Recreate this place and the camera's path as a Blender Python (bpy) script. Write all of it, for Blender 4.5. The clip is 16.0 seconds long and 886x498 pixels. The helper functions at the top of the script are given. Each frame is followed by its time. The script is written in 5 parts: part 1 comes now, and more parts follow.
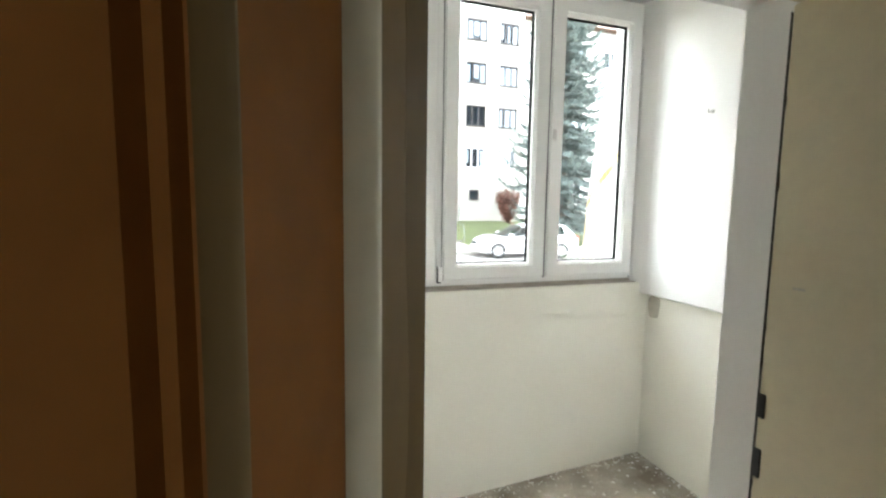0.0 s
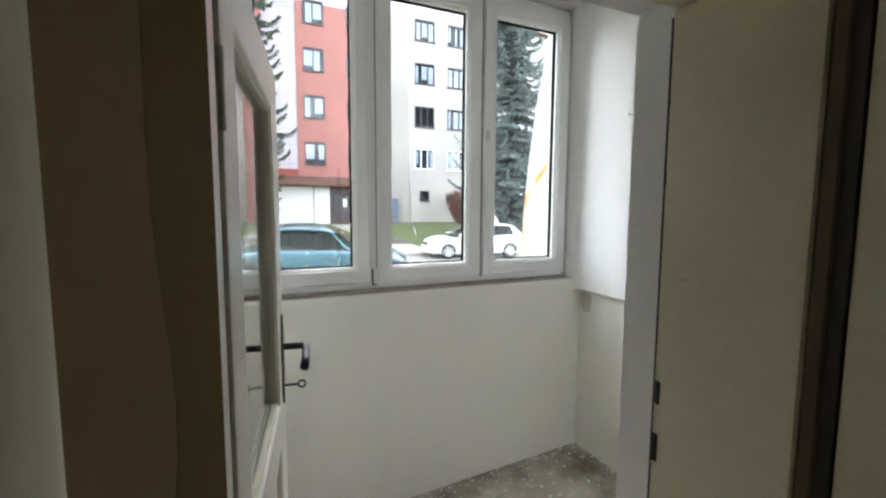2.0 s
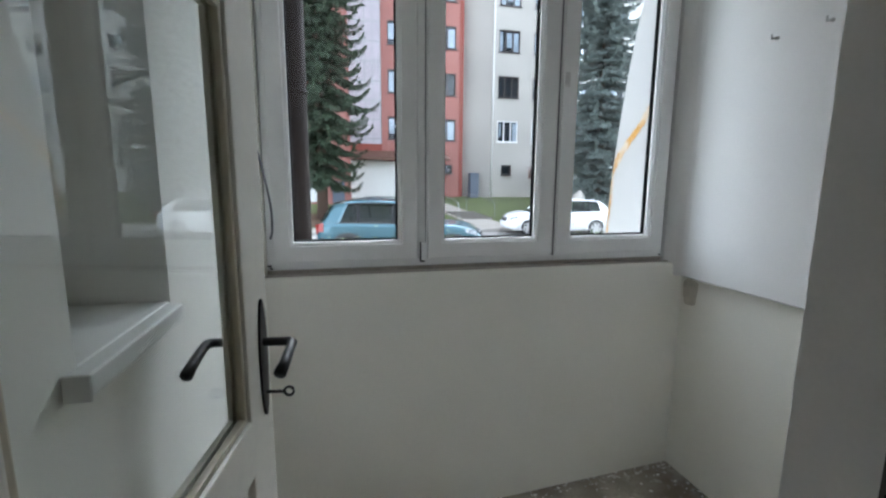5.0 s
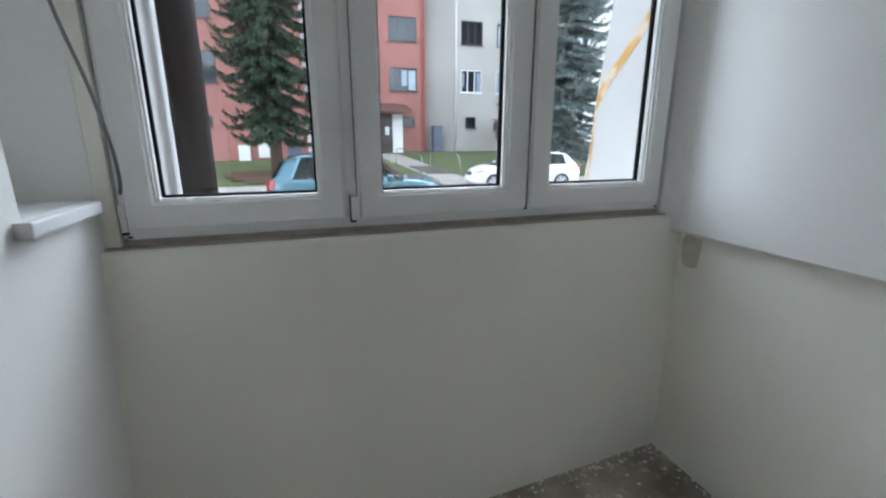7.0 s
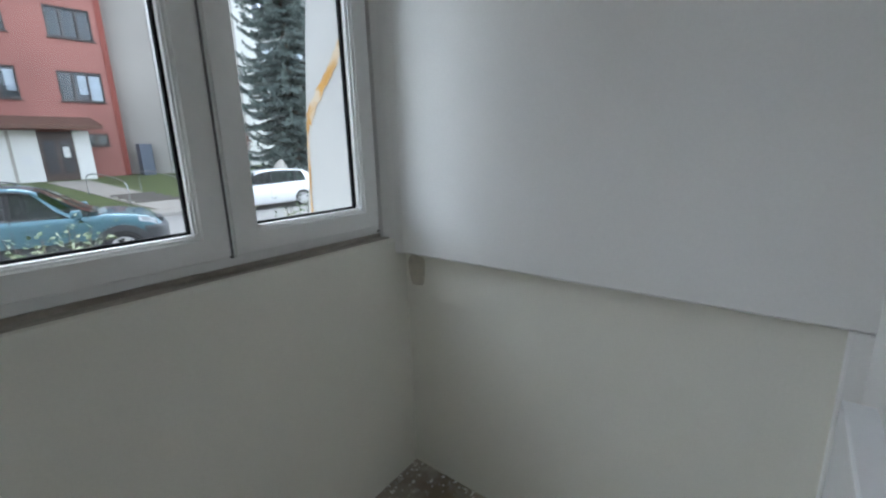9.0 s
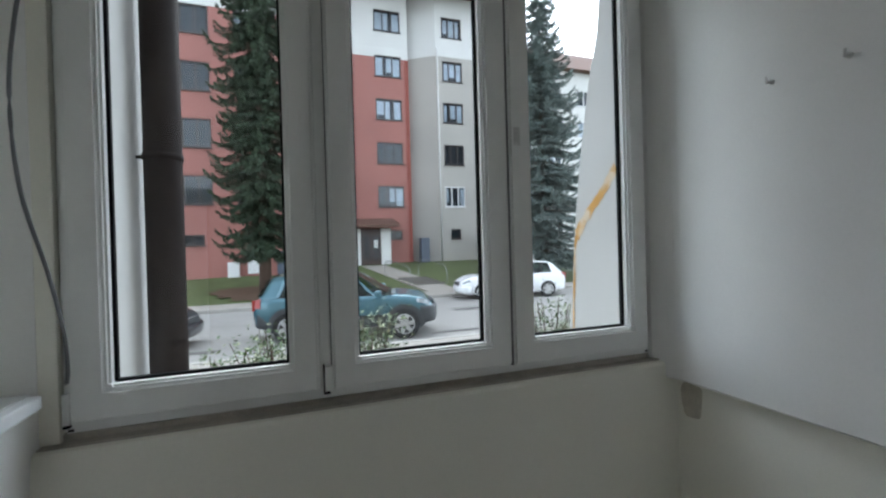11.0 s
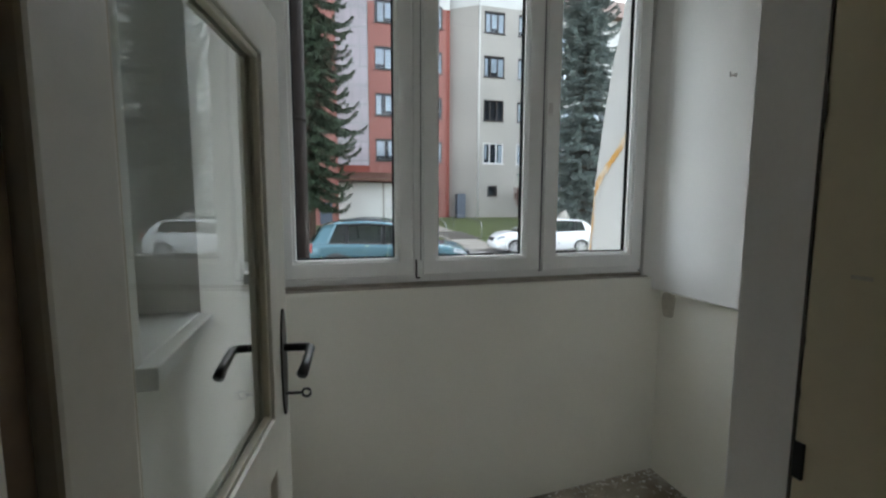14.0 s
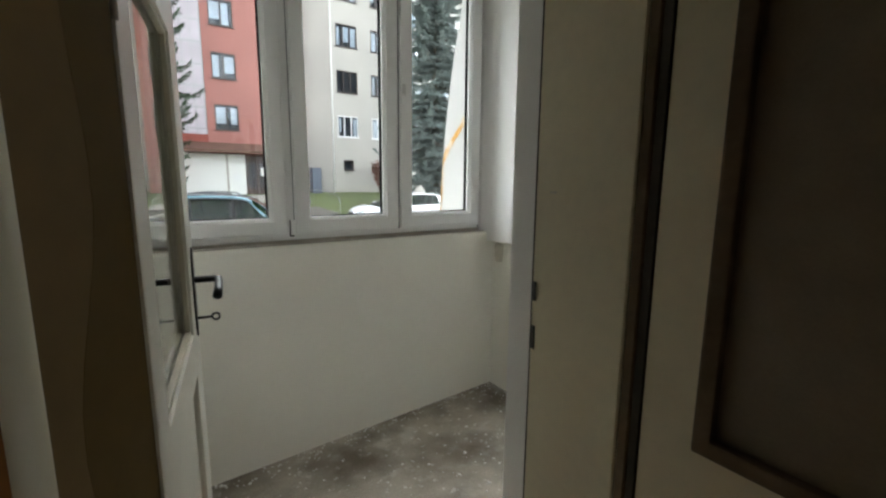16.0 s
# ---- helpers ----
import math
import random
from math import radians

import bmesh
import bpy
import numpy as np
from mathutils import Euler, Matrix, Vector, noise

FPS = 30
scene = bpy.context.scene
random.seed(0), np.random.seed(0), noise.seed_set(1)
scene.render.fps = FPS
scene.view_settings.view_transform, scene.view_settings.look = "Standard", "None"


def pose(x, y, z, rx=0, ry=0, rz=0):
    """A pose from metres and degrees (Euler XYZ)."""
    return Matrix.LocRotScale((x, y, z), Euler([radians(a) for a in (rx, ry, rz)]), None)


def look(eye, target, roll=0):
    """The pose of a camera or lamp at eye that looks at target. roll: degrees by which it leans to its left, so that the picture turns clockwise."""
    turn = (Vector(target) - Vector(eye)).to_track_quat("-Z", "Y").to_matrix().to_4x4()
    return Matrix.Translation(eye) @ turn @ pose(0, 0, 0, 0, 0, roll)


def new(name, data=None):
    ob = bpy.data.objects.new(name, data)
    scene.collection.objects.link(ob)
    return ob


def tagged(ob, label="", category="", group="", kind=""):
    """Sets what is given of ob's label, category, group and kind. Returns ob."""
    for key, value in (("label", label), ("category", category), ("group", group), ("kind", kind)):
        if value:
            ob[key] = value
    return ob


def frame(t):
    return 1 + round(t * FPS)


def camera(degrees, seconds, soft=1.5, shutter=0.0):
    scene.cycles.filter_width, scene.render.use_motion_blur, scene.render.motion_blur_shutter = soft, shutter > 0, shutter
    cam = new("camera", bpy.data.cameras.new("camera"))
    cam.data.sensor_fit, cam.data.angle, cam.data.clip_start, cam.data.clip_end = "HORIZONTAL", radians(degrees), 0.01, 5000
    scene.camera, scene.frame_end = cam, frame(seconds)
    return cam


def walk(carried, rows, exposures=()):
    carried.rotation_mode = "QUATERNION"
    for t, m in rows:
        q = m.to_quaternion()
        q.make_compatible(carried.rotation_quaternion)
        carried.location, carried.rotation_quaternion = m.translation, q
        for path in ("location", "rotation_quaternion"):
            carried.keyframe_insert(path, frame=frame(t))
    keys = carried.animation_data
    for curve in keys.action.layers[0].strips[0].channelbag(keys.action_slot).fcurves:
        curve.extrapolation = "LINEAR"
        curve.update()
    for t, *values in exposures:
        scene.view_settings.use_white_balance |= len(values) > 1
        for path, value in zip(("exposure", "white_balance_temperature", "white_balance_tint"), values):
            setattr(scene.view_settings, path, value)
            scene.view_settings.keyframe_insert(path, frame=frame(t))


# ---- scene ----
# ---- camera and walk ----
cam = camera(91.6, 16.0, soft=2.3)
PATH = [
    (0, (0.205, 0.013, 1.448), (0.817, 1.906, 1.252), 0.8),
    (0.5, (0.227, -0.007, 1.449), (0.932, 1.854, 1.253), 0.6),
    (1, (0.252, -0.008, 1.443), (1.037, 1.821, 1.247), 1.3),
    (1.5, (0.273, 0.0, 1.442), (1.08, 1.82, 1.251), 0.7),
    (2, (0.288, -0.005, 1.443), (1.105, 1.811, 1.255), 0.3),
    (2.5, (0.315, -0.003, 1.441), (1.101, 1.827, 1.253), 0.0),
    (3, (0.385, 0.059, 1.449), (1.116, 1.913, 1.285), 0.6),
    (3.5, (0.453, 0.118, 1.444), (1.082, 2.006, 1.248), 0.8),
    (4, (0.468, 0.16, 1.428), (0.999, 2.074, 1.188), 0.8),
    (4.5, (0.487, 0.22, 1.41), (0.962, 2.144, 1.141), 0.7),
    (6.8, (0.659, 0.66, 1.325), (1.118, 2.548, 0.853), 0.2),
    (7, (0.693, 0.708, 1.318), (1.292, 2.549, 0.819), 0.0),
    (7.5, (0.792, 0.758, 1.307), (1.852, 2.362, 0.755), 0.8),
    (8, (0.852, 0.763, 1.311), (2.253, 2.062, 0.721), 0.3),
    (8.2, (0.878, 0.77, 1.313), (2.365, 1.959, 0.699), 0.2),
    (10.3, (0.876, 0.835, 1.479), (2.123, 2.398, 1.428), -1.9),
    (10.5, (0.827, 0.839, 1.482), (1.912, 2.518, 1.436), -2.3),
    (11, (0.744, 0.773, 1.473), (1.417, 2.657, 1.461), -1.6),
    (11.5, (0.667, 0.673, 1.458), (0.967, 2.65, 1.447), -0.7),
    (12, (0.621, 0.579, 1.419), (0.73, 2.574, 1.327), -0.6),
    (12.5, (0.575, 0.533, 1.41), (0.701, 2.524, 1.269), 0.1),
    (13, (0.503, 0.43, 1.395), (0.723, 2.408, 1.195), 0.3),
    (13.3, (0.479, 0.354, 1.395), (0.739, 2.326, 1.182), -0.1),
    (13.5, (0.472, 0.302, 1.406), (0.765, 2.269, 1.193), 0.1),
    (14, (0.451, 0.189, 1.395), (0.971, 2.109, 1.187), 0.2),
    (14.5, (0.435, 0.135, 1.38), (1.085, 2.013, 1.157), -0.1),
    (15, (0.412, 0.084, 1.364), (1.205, 1.905, 1.134), 0.3),
    (15.3, (0.37, 0.021, 1.347), (1.262, 1.789, 1.067), 0.1),
    (15.5, (0.346, -0.025, 1.345), (1.31, 1.7, 1.039), 0.4),
    (15.7, (0.323, -0.062, 1.342), (1.343, 1.629, 1.026), 0.6),
    (16, (0.285, -0.117, 1.347), (1.385, 1.523, 1.032), 0.5),
]
EXPOSURES = [
    (0.0, 4.45, 6280, 4), (0.6, 4.3, 6150, 5), (1.5, 3.85, 6050, 6), (3.0, 3.33, 5950, 7), (4.5, 2.97, 5720, 6), (7.0, 2.94, 5620, 6),
    (8.0, 2.9, 5620, 6), (10.5, 2.3, 5750, 4), (11.5, 2.28, 5820, 4), (12.5, 2.34, 5860, 4), (13.0, 2.34, 5880, 4), (13.5, 2.45, 5900, 3), (14.0, 2.5, 5980, 4),
    (15.0, 2.57, 6180, 4), (15.5, 2.82, 6280, 4), (16.0, 3.1, 6330, 4)]
walk(cam, [(t, look(e, g, r)) for t, e, g, r in PATH], EXPOSURES)
SKY = 0.15

# ---- world, sun and sky ----
world = bpy.data.worlds.new("overcast_sky")
scene.world = world
world.use_nodes = True
wn = world.node_tree.nodes
wl = world.node_tree.links
sky = wn.new("ShaderNodeTexSky")
sky.sky_type = "NISHITA"
sky.sun_disc = False
sky.sun_elevation = radians(49)
sky.sun_rotation = radians(13)
sky.air_density, sky.dust_density, sky.ozone_density = 1.0, 1.5, 1.0
pale = wn.new("ShaderNodeHueSaturation")
pale.inputs["Saturation"].default_value = 0.17
pale.inputs["Value"].default_value = 1.0
wl.new(sky.outputs[0], pale.inputs["Color"])
wl.new(pale.outputs[0], wn["Background"].inputs["Color"])
wn["Background"].inputs["Strength"].default_value = SKY

sun_data = bpy.data.lights.new("sun", "SUN")
sun_data.energy, sun_data.angle, sun_data.color = 0.25, radians(90), (1.0, 0.98, 0.95)
sun = new("sun", sun_data)
sun.matrix_world = look((5, 22, 26), (0, 0, 0))

# ---- materials ----
def mat(name, color, rough=0.6, metal=0.0, vary=0.12, scale=6.0, fine=60.0, bump=0.15, spec=0.5, random_amount=0.0, coat=0.0):
    m = bpy.data.materials.new(name)
    m.use_nodes = True
    n, l = m.node_tree.nodes, m.node_tree.links
    b = n["Principled BSDF"]
    b.inputs["Roughness"].default_value = rough
    b.inputs["Metallic"].default_value = metal
    b.inputs["Specular IOR Level"].default_value = spec
    b.inputs["Coat Weight"].default_value = coat
    tc = n.new("ShaderNodeTexCoord")
    big = n.new("ShaderNodeTexNoise")
    big.inputs["Scale"].default_value, big.inputs["Detail"].default_value = scale, 5
    small = n.new("ShaderNodeTexNoise")
    small.inputs["Scale"].default_value, small.inputs["Detail"].default_value = fine, 4
    l.new(tc.outputs["Object"], big.inputs["Vector"])
    l.new(tc.outputs["Object"], small.inputs["Vector"])
    mixf = n.new("ShaderNodeMath")
    mixf.operation = "MULTIPLY_ADD"
    mixf.inputs[1].default_value = 0.35
    l.new(small.outputs["Fac"], mixf.inputs[0])
    sc = n.new("ShaderNodeMath")
    sc.operation = "MULTIPLY"
    sc.inputs[1].default_value = 0.65
    l.new(big.outputs["Fac"], sc.inputs[0])
    l.new(sc.outputs[0], mixf.inputs[2])
    ramp = n.new("ShaderNodeValToRGB")
    ramp.color_ramp.elements[0].position, ramp.color_ramp.elements[1].position = 0.3, 0.7
    ramp.color_ramp.elements[0].color = (*[c * (1 - vary) for c in color], 1)
    ramp.color_ramp.elements[1].color = (*[min(1, c * (1 + vary)) for c in color], 1)
    l.new(mixf.outputs[0], ramp.inputs[0])
    out = ramp.outputs[0]
    if random_amount:
        info = n.new("ShaderNodeObjectInfo")
        hs = n.new("ShaderNodeHueSaturation")
        mr = n.new("ShaderNodeMapRange")
        mr.inputs["To Min"].default_value, mr.inputs["To Max"].default_value = 1 - random_amount, 1 + random_amount
        l.new(info.outputs["Random"], mr.inputs["Value"])
        l.new(mr.outputs[0], hs.inputs["Value"])
        l.new(out, hs.inputs["Color"])
        out = hs.outputs[0]
    l.new(out, b.inputs["Base Color"])
    if bump:
        bp = n.new("ShaderNodeBump")
        bp.inputs["Strength"].default_value, bp.inputs["Distance"].default_value = bump, 0.004
        l.new(mixf.outputs[0], bp.inputs["Height"])
        l.new(bp.outputs[0], b.inputs["Normal"])
    return m


def glass(name, tint=(1, 1, 1), ior=1.5, rough=0.0):
    m = bpy.data.materials.new(name)
    m.use_nodes = True
    n, l = m.node_tree.nodes, m.node_tree.links
    n.remove(n["Principled BSDF"])
    tr, gl, lw, pw, fr, mx = (n.new("ShaderNode" + k) for k in ("BsdfTransparent", "BsdfGlossy", "LayerWeight", "Math", "Math", "MixShader"))
    tr.inputs[0].default_value = (*tint, 1)
    gl.inputs["Roughness"].default_value = rough
    base = ((ior - 1) / (ior + 1)) ** 2
    lw.inputs["Blend"].default_value = 0.5
    pw.operation, fr.operation = "POWER", "MULTIPLY_ADD"
    pw.inputs[1].default_value = 5.0
    fr.inputs[1].default_value, fr.inputs[2].default_value = 1 - base, base
    l.new(lw.outputs["Facing"], pw.inputs[0])
    l.new(pw.outputs[0], fr.inputs[0])
    l.new(fr.outputs[0], mx.inputs[0])
    l.new(tr.outputs[0], mx.inputs[1])
    l.new(gl.outputs[0], mx.inputs[2])
    l.new(mx.outputs[0], n["Material Output"].inputs[0])
    return m


def two_tone(name, a, b2, scale, threshold, width, rough=0.8, bump=0.4, voronoi=False, fine=90.0):
    """A base coat with patches or specks of a second colour."""
    m = mat(name, a, rough, vary=0.25, scale=4, fine=fine, bump=bump)
    n, l = m.node_tree.nodes, m.node_tree.links
    b = n["Principled BSDF"]
    old = b.inputs["Base Color"].links[0].from_socket
    tex = n.new("ShaderNodeTexVoronoi" if voronoi else "ShaderNodeTexNoise")
    tex.inputs["Scale"].default_value = scale
    l.new(n["Texture Coordinate"].outputs["Object"], tex.inputs["Vector"])
    r = n.new("ShaderNodeMapRange")
    r.inputs["From Min"].default_value, r.inputs["From Max"].default_value = threshold, threshold + width
    l.new(tex.outputs["Distance" if voronoi else "Fac"], r.inputs["Value"])
    mx = n.new("ShaderNodeMix")
    mx.data_type = "RGBA"
    l.new(r.outputs[0], mx.inputs["Factor"])
    l.new(old, mx.inputs["A"])
    mx.inputs["B"].default_value = (*b2, 1)
    if voronoi:
        l.new(old, mx.inputs["B"])
        mx.inputs["A"].default_value = (*b2, 1)
        for k in list(mx.inputs["A"].links):
            l.remove(k)
    l.new(mx.outputs["Result"], b.inputs["Base Color"])
    return m


PLASTER = mat("white_plaster", (0.86, 0.85, 0.825), 0.85, vary=0.035, scale=2.5, fine=140, bump=0.12)
PLASTER_CREAM = mat("cream_plaster", (0.88, 0.86, 0.77), 0.85, vary=0.04, scale=2.2, fine=140, bump=0.15)
BARE_SPOT = mat("unpainted_render", (0.58, 0.54, 0.45), 0.9, vary=0.2, scale=30, fine=200, bump=0.4)
LEDGE = mat("raw_ledge", (0.44, 0.4, 0.34), 0.9, vary=0.2, scale=14, fine=150, bump=0.5)
CEILING = mat("ceiling_paint", (0.85, 0.84, 0.82), 0.9, vary=0.03)
PVC = mat("white_pvc", (0.86, 0.86, 0.84), 0.32, vary=0.03, scale=5, fine=40, bump=0.02)
SMUDGE = mat("smudged_pvc", (0.68, 0.67, 0.65), 0.5, vary=0.3, scale=30, fine=90, bump=0.05)
JOINT = mat("grey_joint", (0.16, 0.16, 0.165), 0.6, vary=0.1, bump=0)
GASKET = mat("black_gasket", (0.015, 0.015, 0.016), 0.9, vary=0.1, bump=0, spec=0.05)
ENDCAP = mat("grey_end_cap", (0.62, 0.62, 0.61), 0.5, vary=0.05, bump=0.02)
SILL = mat("white_sill", (0.82, 0.83, 0.84), 0.3, vary=0.03, bump=0.03)
ENAMEL = mat("old_white_enamel", (0.7, 0.68, 0.6), 0.3, vary=0.07, scale=5, fine=35, bump=0.12)
# enamel for the hall-side bead, its shade put into a darker, yellower colour
BEADSHADE = mat("shaded_bead_enamel", (0.5, 0.46, 0.35), 0.4, vary=0.12, scale=7, fine=50, bump=0.12)
JAMB = mat("cream_enamel", (0.72, 0.65, 0.47), 0.42, vary=0.07, scale=4, fine=40, bump=0.12)
WORNBROWN = mat("bare_brown_wood", (0.13, 0.085, 0.045), 0.7, vary=0.35, scale=9, fine=60, bump=0.3)
GAP = mat("dark_rebate", (0.05, 0.04, 0.03), 0.8, vary=0.3, scale=20)
BROWN = mat("brown_door_paint", (0.235, 0.097, 0.024), 0.6, vary=0.22, scale=5, fine=50, bump=0.1, spec=0.15)
# worn stile paints, both darkened in colour for the shade on the hall leaf
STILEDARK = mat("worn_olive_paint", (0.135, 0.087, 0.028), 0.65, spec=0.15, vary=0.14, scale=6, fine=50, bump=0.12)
STILECREAM = mat("worn_cream_in_shade", (0.19, 0.128, 0.056), 0.65, spec=0.15, vary=0.12, scale=6, fine=50, bump=0.12)
IRON = mat("black_iron", (0.018, 0.018, 0.018), 0.38, metal=0.3, vary=0.3, scale=30, bump=0.1)
STEEL = mat("worn_steel", (0.62, 0.61, 0.58), 0.4, metal=0.0, vary=0.2, scale=40)
CABLE = mat("grey_cable", (0.16, 0.16, 0.17), 0.5, vary=0.1, bump=0)
HALLWALL = mat("darkened_hall_plaster", (0.34, 0.27, 0.19), 0.85, vary=0.06, scale=3)
HALLFLOOR = mat("hall_floor", (0.16, 0.1, 0.06), 0.6, vary=0.2, scale=5)
GLASS = glass("window_glass")
FROSTED = mat("brown_frosted_glass", (0.25, 0.205, 0.145), 0.4, vary=0.12, scale=20, fine=220, bump=0.3)
DOORGLASS = glass("door_glass", (0.96, 0.97, 0.95), 1.55)
FLOOR = two_tone("raw_screed_with_paint_spatter", (0.46, 0.42, 0.36), (0.74, 0.73, 0.7), 21, 0.11, 0.12, 0.9, 0.6, voronoi=True)


def dirty_floor(m):
    """Adds a second, finer spatter and broad dirt patches to the screed."""
    n, l = m.node_tree.nodes, m.node_tree.links
    b = n["Principled BSDF"]
    old = b.inputs["Base Color"].links[0].from_socket
    vor, warp, rng_, mx = n.new("ShaderNodeTexVoronoi"), n.new("ShaderNodeTexNoise"), n.new("ShaderNodeMapRange"), n.new("ShaderNodeMix")
    vor.inputs["Scale"].default_value = 61
    stir, amount, moved = n.new("ShaderNodeTexNoise"), n.new("ShaderNodeVectorMath"), n.new("ShaderNodeVectorMath")
    stir.inputs["Scale"].default_value, stir.inputs["Detail"].default_value = 26, 4
    amount.operation, moved.operation = "SCALE", "ADD"
    amount.inputs["Scale"].default_value = 0.075
    l.new(n["Texture Coordinate"].outputs["Object"], stir.inputs["Vector"])
    l.new(stir.outputs["Color"], amount.inputs[0])
    l.new(n["Texture Coordinate"].outputs["Object"], moved.inputs[0])
    l.new(amount.outputs[0], moved.inputs[1])
    for node in list(n):
        if node.bl_idname == "ShaderNodeTexVoronoi" and node != vor:
            l.new(moved.outputs[0], node.inputs["Vector"])
    warp.inputs["Scale"].default_value, warp.inputs["Detail"].default_value = 3.2, 6
    l.new(n["Texture Coordinate"].outputs["Object"], vor.inputs["Vector"])
    l.new(n["Texture Coordinate"].outputs["Object"], warp.inputs["Vector"])
    sub = n.new("ShaderNodeMath")
    sub.operation = "MULTIPLY_ADD"
    sub.inputs[1].default_value, sub.inputs[2].default_value = 1.1, -0.44
    l.new(warp.outputs["Fac"], sub.inputs[0])
    less = n.new("ShaderNodeMath")
    less.operation = "LESS_THAN"
    l.new(vor.outputs["Distance"], less.inputs[0])
    l.new(sub.outputs[0], less.inputs[1])
    mx.data_type = "RGBA"
    l.new(less.outputs[0], mx.inputs["Factor"])
    l.new(old, mx.inputs["A"])
    mx.inputs["B"].default_value = (0.5, 0.47, 0.43, 1)
    splash, edge_, pale_ = n.new("ShaderNodeTexNoise"), n.new("ShaderNodeMapRange"), n.new("ShaderNodeMix")
    splash.inputs["Scale"].default_value, splash.inputs["Detail"].default_value, splash.inputs["Roughness"].default_value = 5.5, 8, 0.68
    l.new(n["Texture Coordinate"].outputs["Object"], splash.inputs["Vector"])
    edge_.inputs["From Min"].default_value, edge_.inputs["From Max"].default_value = 0.53, 0.62
    edge_.inputs["To Max"].default_value = 0.6
    l.new(splash.outputs["Fac"], edge_.inputs["Value"])
    pale_.data_type = "RGBA"
    l.new(edge_.outputs[0], pale_.inputs["Factor"])
    l.new(mx.outputs["Result"], pale_.inputs["A"])
    pale_.inputs["B"].default_value = (0.66, 0.64, 0.6, 1)
    dark = n.new("ShaderNodeMix")
    dark.data_type, dark.blend_type = "RGBA", "MULTIPLY"
    ramp = n.new("ShaderNodeValToRGB")
    ramp.color_ramp.elements[0].position, ramp.color_ramp.elements[1].position = 0.36, 0.62
    ramp.color_ramp.elements[0].color, ramp.color_ramp.elements[1].color = (0.5, 0.46, 0.42, 1), (1.15, 1.14, 1.12, 1)
    l.new(warp.outputs["Fac"], ramp.inputs[0])
    dark.inputs["Factor"].default_value = 1.0
    l.new(pale_.outputs["Result"], dark.inputs["A"])
    l.new(ramp.outputs[0], dark.inputs["B"])
    l.new(dark.outputs["Result"], b.inputs["Base Color"])


dirty_floor(FLOOR)

ASPHALT = mat("asphalt", (0.265, 0.255, 0.24), 0.9, vary=0.16, scale=0.7, fine=25, bump=0.4)
PAVING = mat("pale_paving", (0.33, 0.305, 0.27), 0.9, vary=0.12, scale=1.2, fine=30, bump=0.3)
KERB = mat("kerb_stone", (0.36, 0.345, 0.315), 0.85, vary=0.15, scale=3, random_amount=0.1)
GRASS = mat("lawn", (0.085, 0.108, 0.036), 0.9, vary=0.45, scale=0.9, fine=18, bump=0.8)
EARTH = mat("earth", (0.12, 0.1, 0.06), 0.95, vary=0.4, scale=0.8, fine=12, bump=0.8)
LITTER = mat("shaded_needle_litter", (0.1, 0.06, 0.035), 0.95, vary=0.4, scale=3, fine=30, bump=0.6)
REDWALL = mat("red_render", (0.335, 0.15, 0.128), 0.9, vary=0.13, scale=0.5, fine=20, bump=0.2)
REDDARK = mat("dark_red_render", (0.245, 0.072, 0.055), 0.9, vary=0.12, scale=0.5, fine=20, bump=0.2)
GREYWALL = mat("grey_render", (0.4, 0.38, 0.348), 0.9, vary=0.17, scale=0.35, fine=15, bump=0.3)
PALEWALL = mat("pale_render", (0.66, 0.66, 0.64), 0.9, vary=0.07, scale=0.4, fine=15, bump=0.2)
WHITEWALL = mat("white_outside_render", (0.5, 0.5, 0.49), 0.9, vary=0.06, scale=2, fine=60, bump=0.3)
RUST = two_tone("rust_stain", (0.55, 0.3, 0.07), (0.62, 0.52, 0.38), 14, 0.45, 0.2, 0.9, 0.4)
GRIME = mat("grimy_render", (0.4, 0.38, 0.34), 0.9, vary=0.25, scale=8, bump=0.3)
PIPE = mat("dark_brown_pipe", (0.02, 0.015, 0.014), 0.8, vary=0.15, scale=4, fine=20, bump=0, spec=0.15)
DARKFRAME = mat("dark_window_frame", (0.045, 0.035, 0.032), 0.5, vary=0.15)
WHITEFRAME = mat("white_window_frame", (0.72, 0.72, 0.72), 0.45, vary=0.05)
CURTAIN = mat("curtain_behind_glass", (0.82, 0.82, 0.8), 0.9, vary=0.25, scale=1.5, fine=9, bump=0)
# near-black colour standing in for the shade inside the rooms
ROOMSHADE = mat("room_shade_behind_glass", (0.025, 0.03, 0.035), 0.9, vary=0.3, scale=1.0, bump=0)
HOUSEGLASS = glass("house_glass", (0.8, 0.84, 0.88), 1.42)
STAIRGLASS = mat("frosted_stair_glazing", (0.42, 0.38, 0.42), 0.35, vary=0.15, scale=0.8, fine=6, bump=0.1)
ROOFING = mat("brown_roofing", (0.13, 0.07, 0.05), 0.8, vary=0.2, scale=2, fine=20)
DOORWOOD = mat("dark_brown_door", (0.06, 0.035, 0.028), 0.45, vary=0.2, scale=3)
METALBOX = mat("grey_blue_cabinet", (0.1, 0.12, 0.16), 0.5, vary=0.1)
RAIL = mat("galvanised_rail", (0.33, 0.34, 0.34), 0.4, metal=0.8, vary=0.1)
BARK = mat("bark", (0.09, 0.06, 0.045), 0.95, vary=0.35, scale=6, fine=30, bump=0.9)
NEEDLE = mat("spruce_needles", (0.031, 0.052, 0.026), 0.7, vary=0.5, scale=1.6, fine=14, bump=0)
BLUENEEDLE = mat("blue_spruce_needles", (0.135, 0.17, 0.158), 0.7, vary=0.5, scale=1.6, fine=14, bump=0)
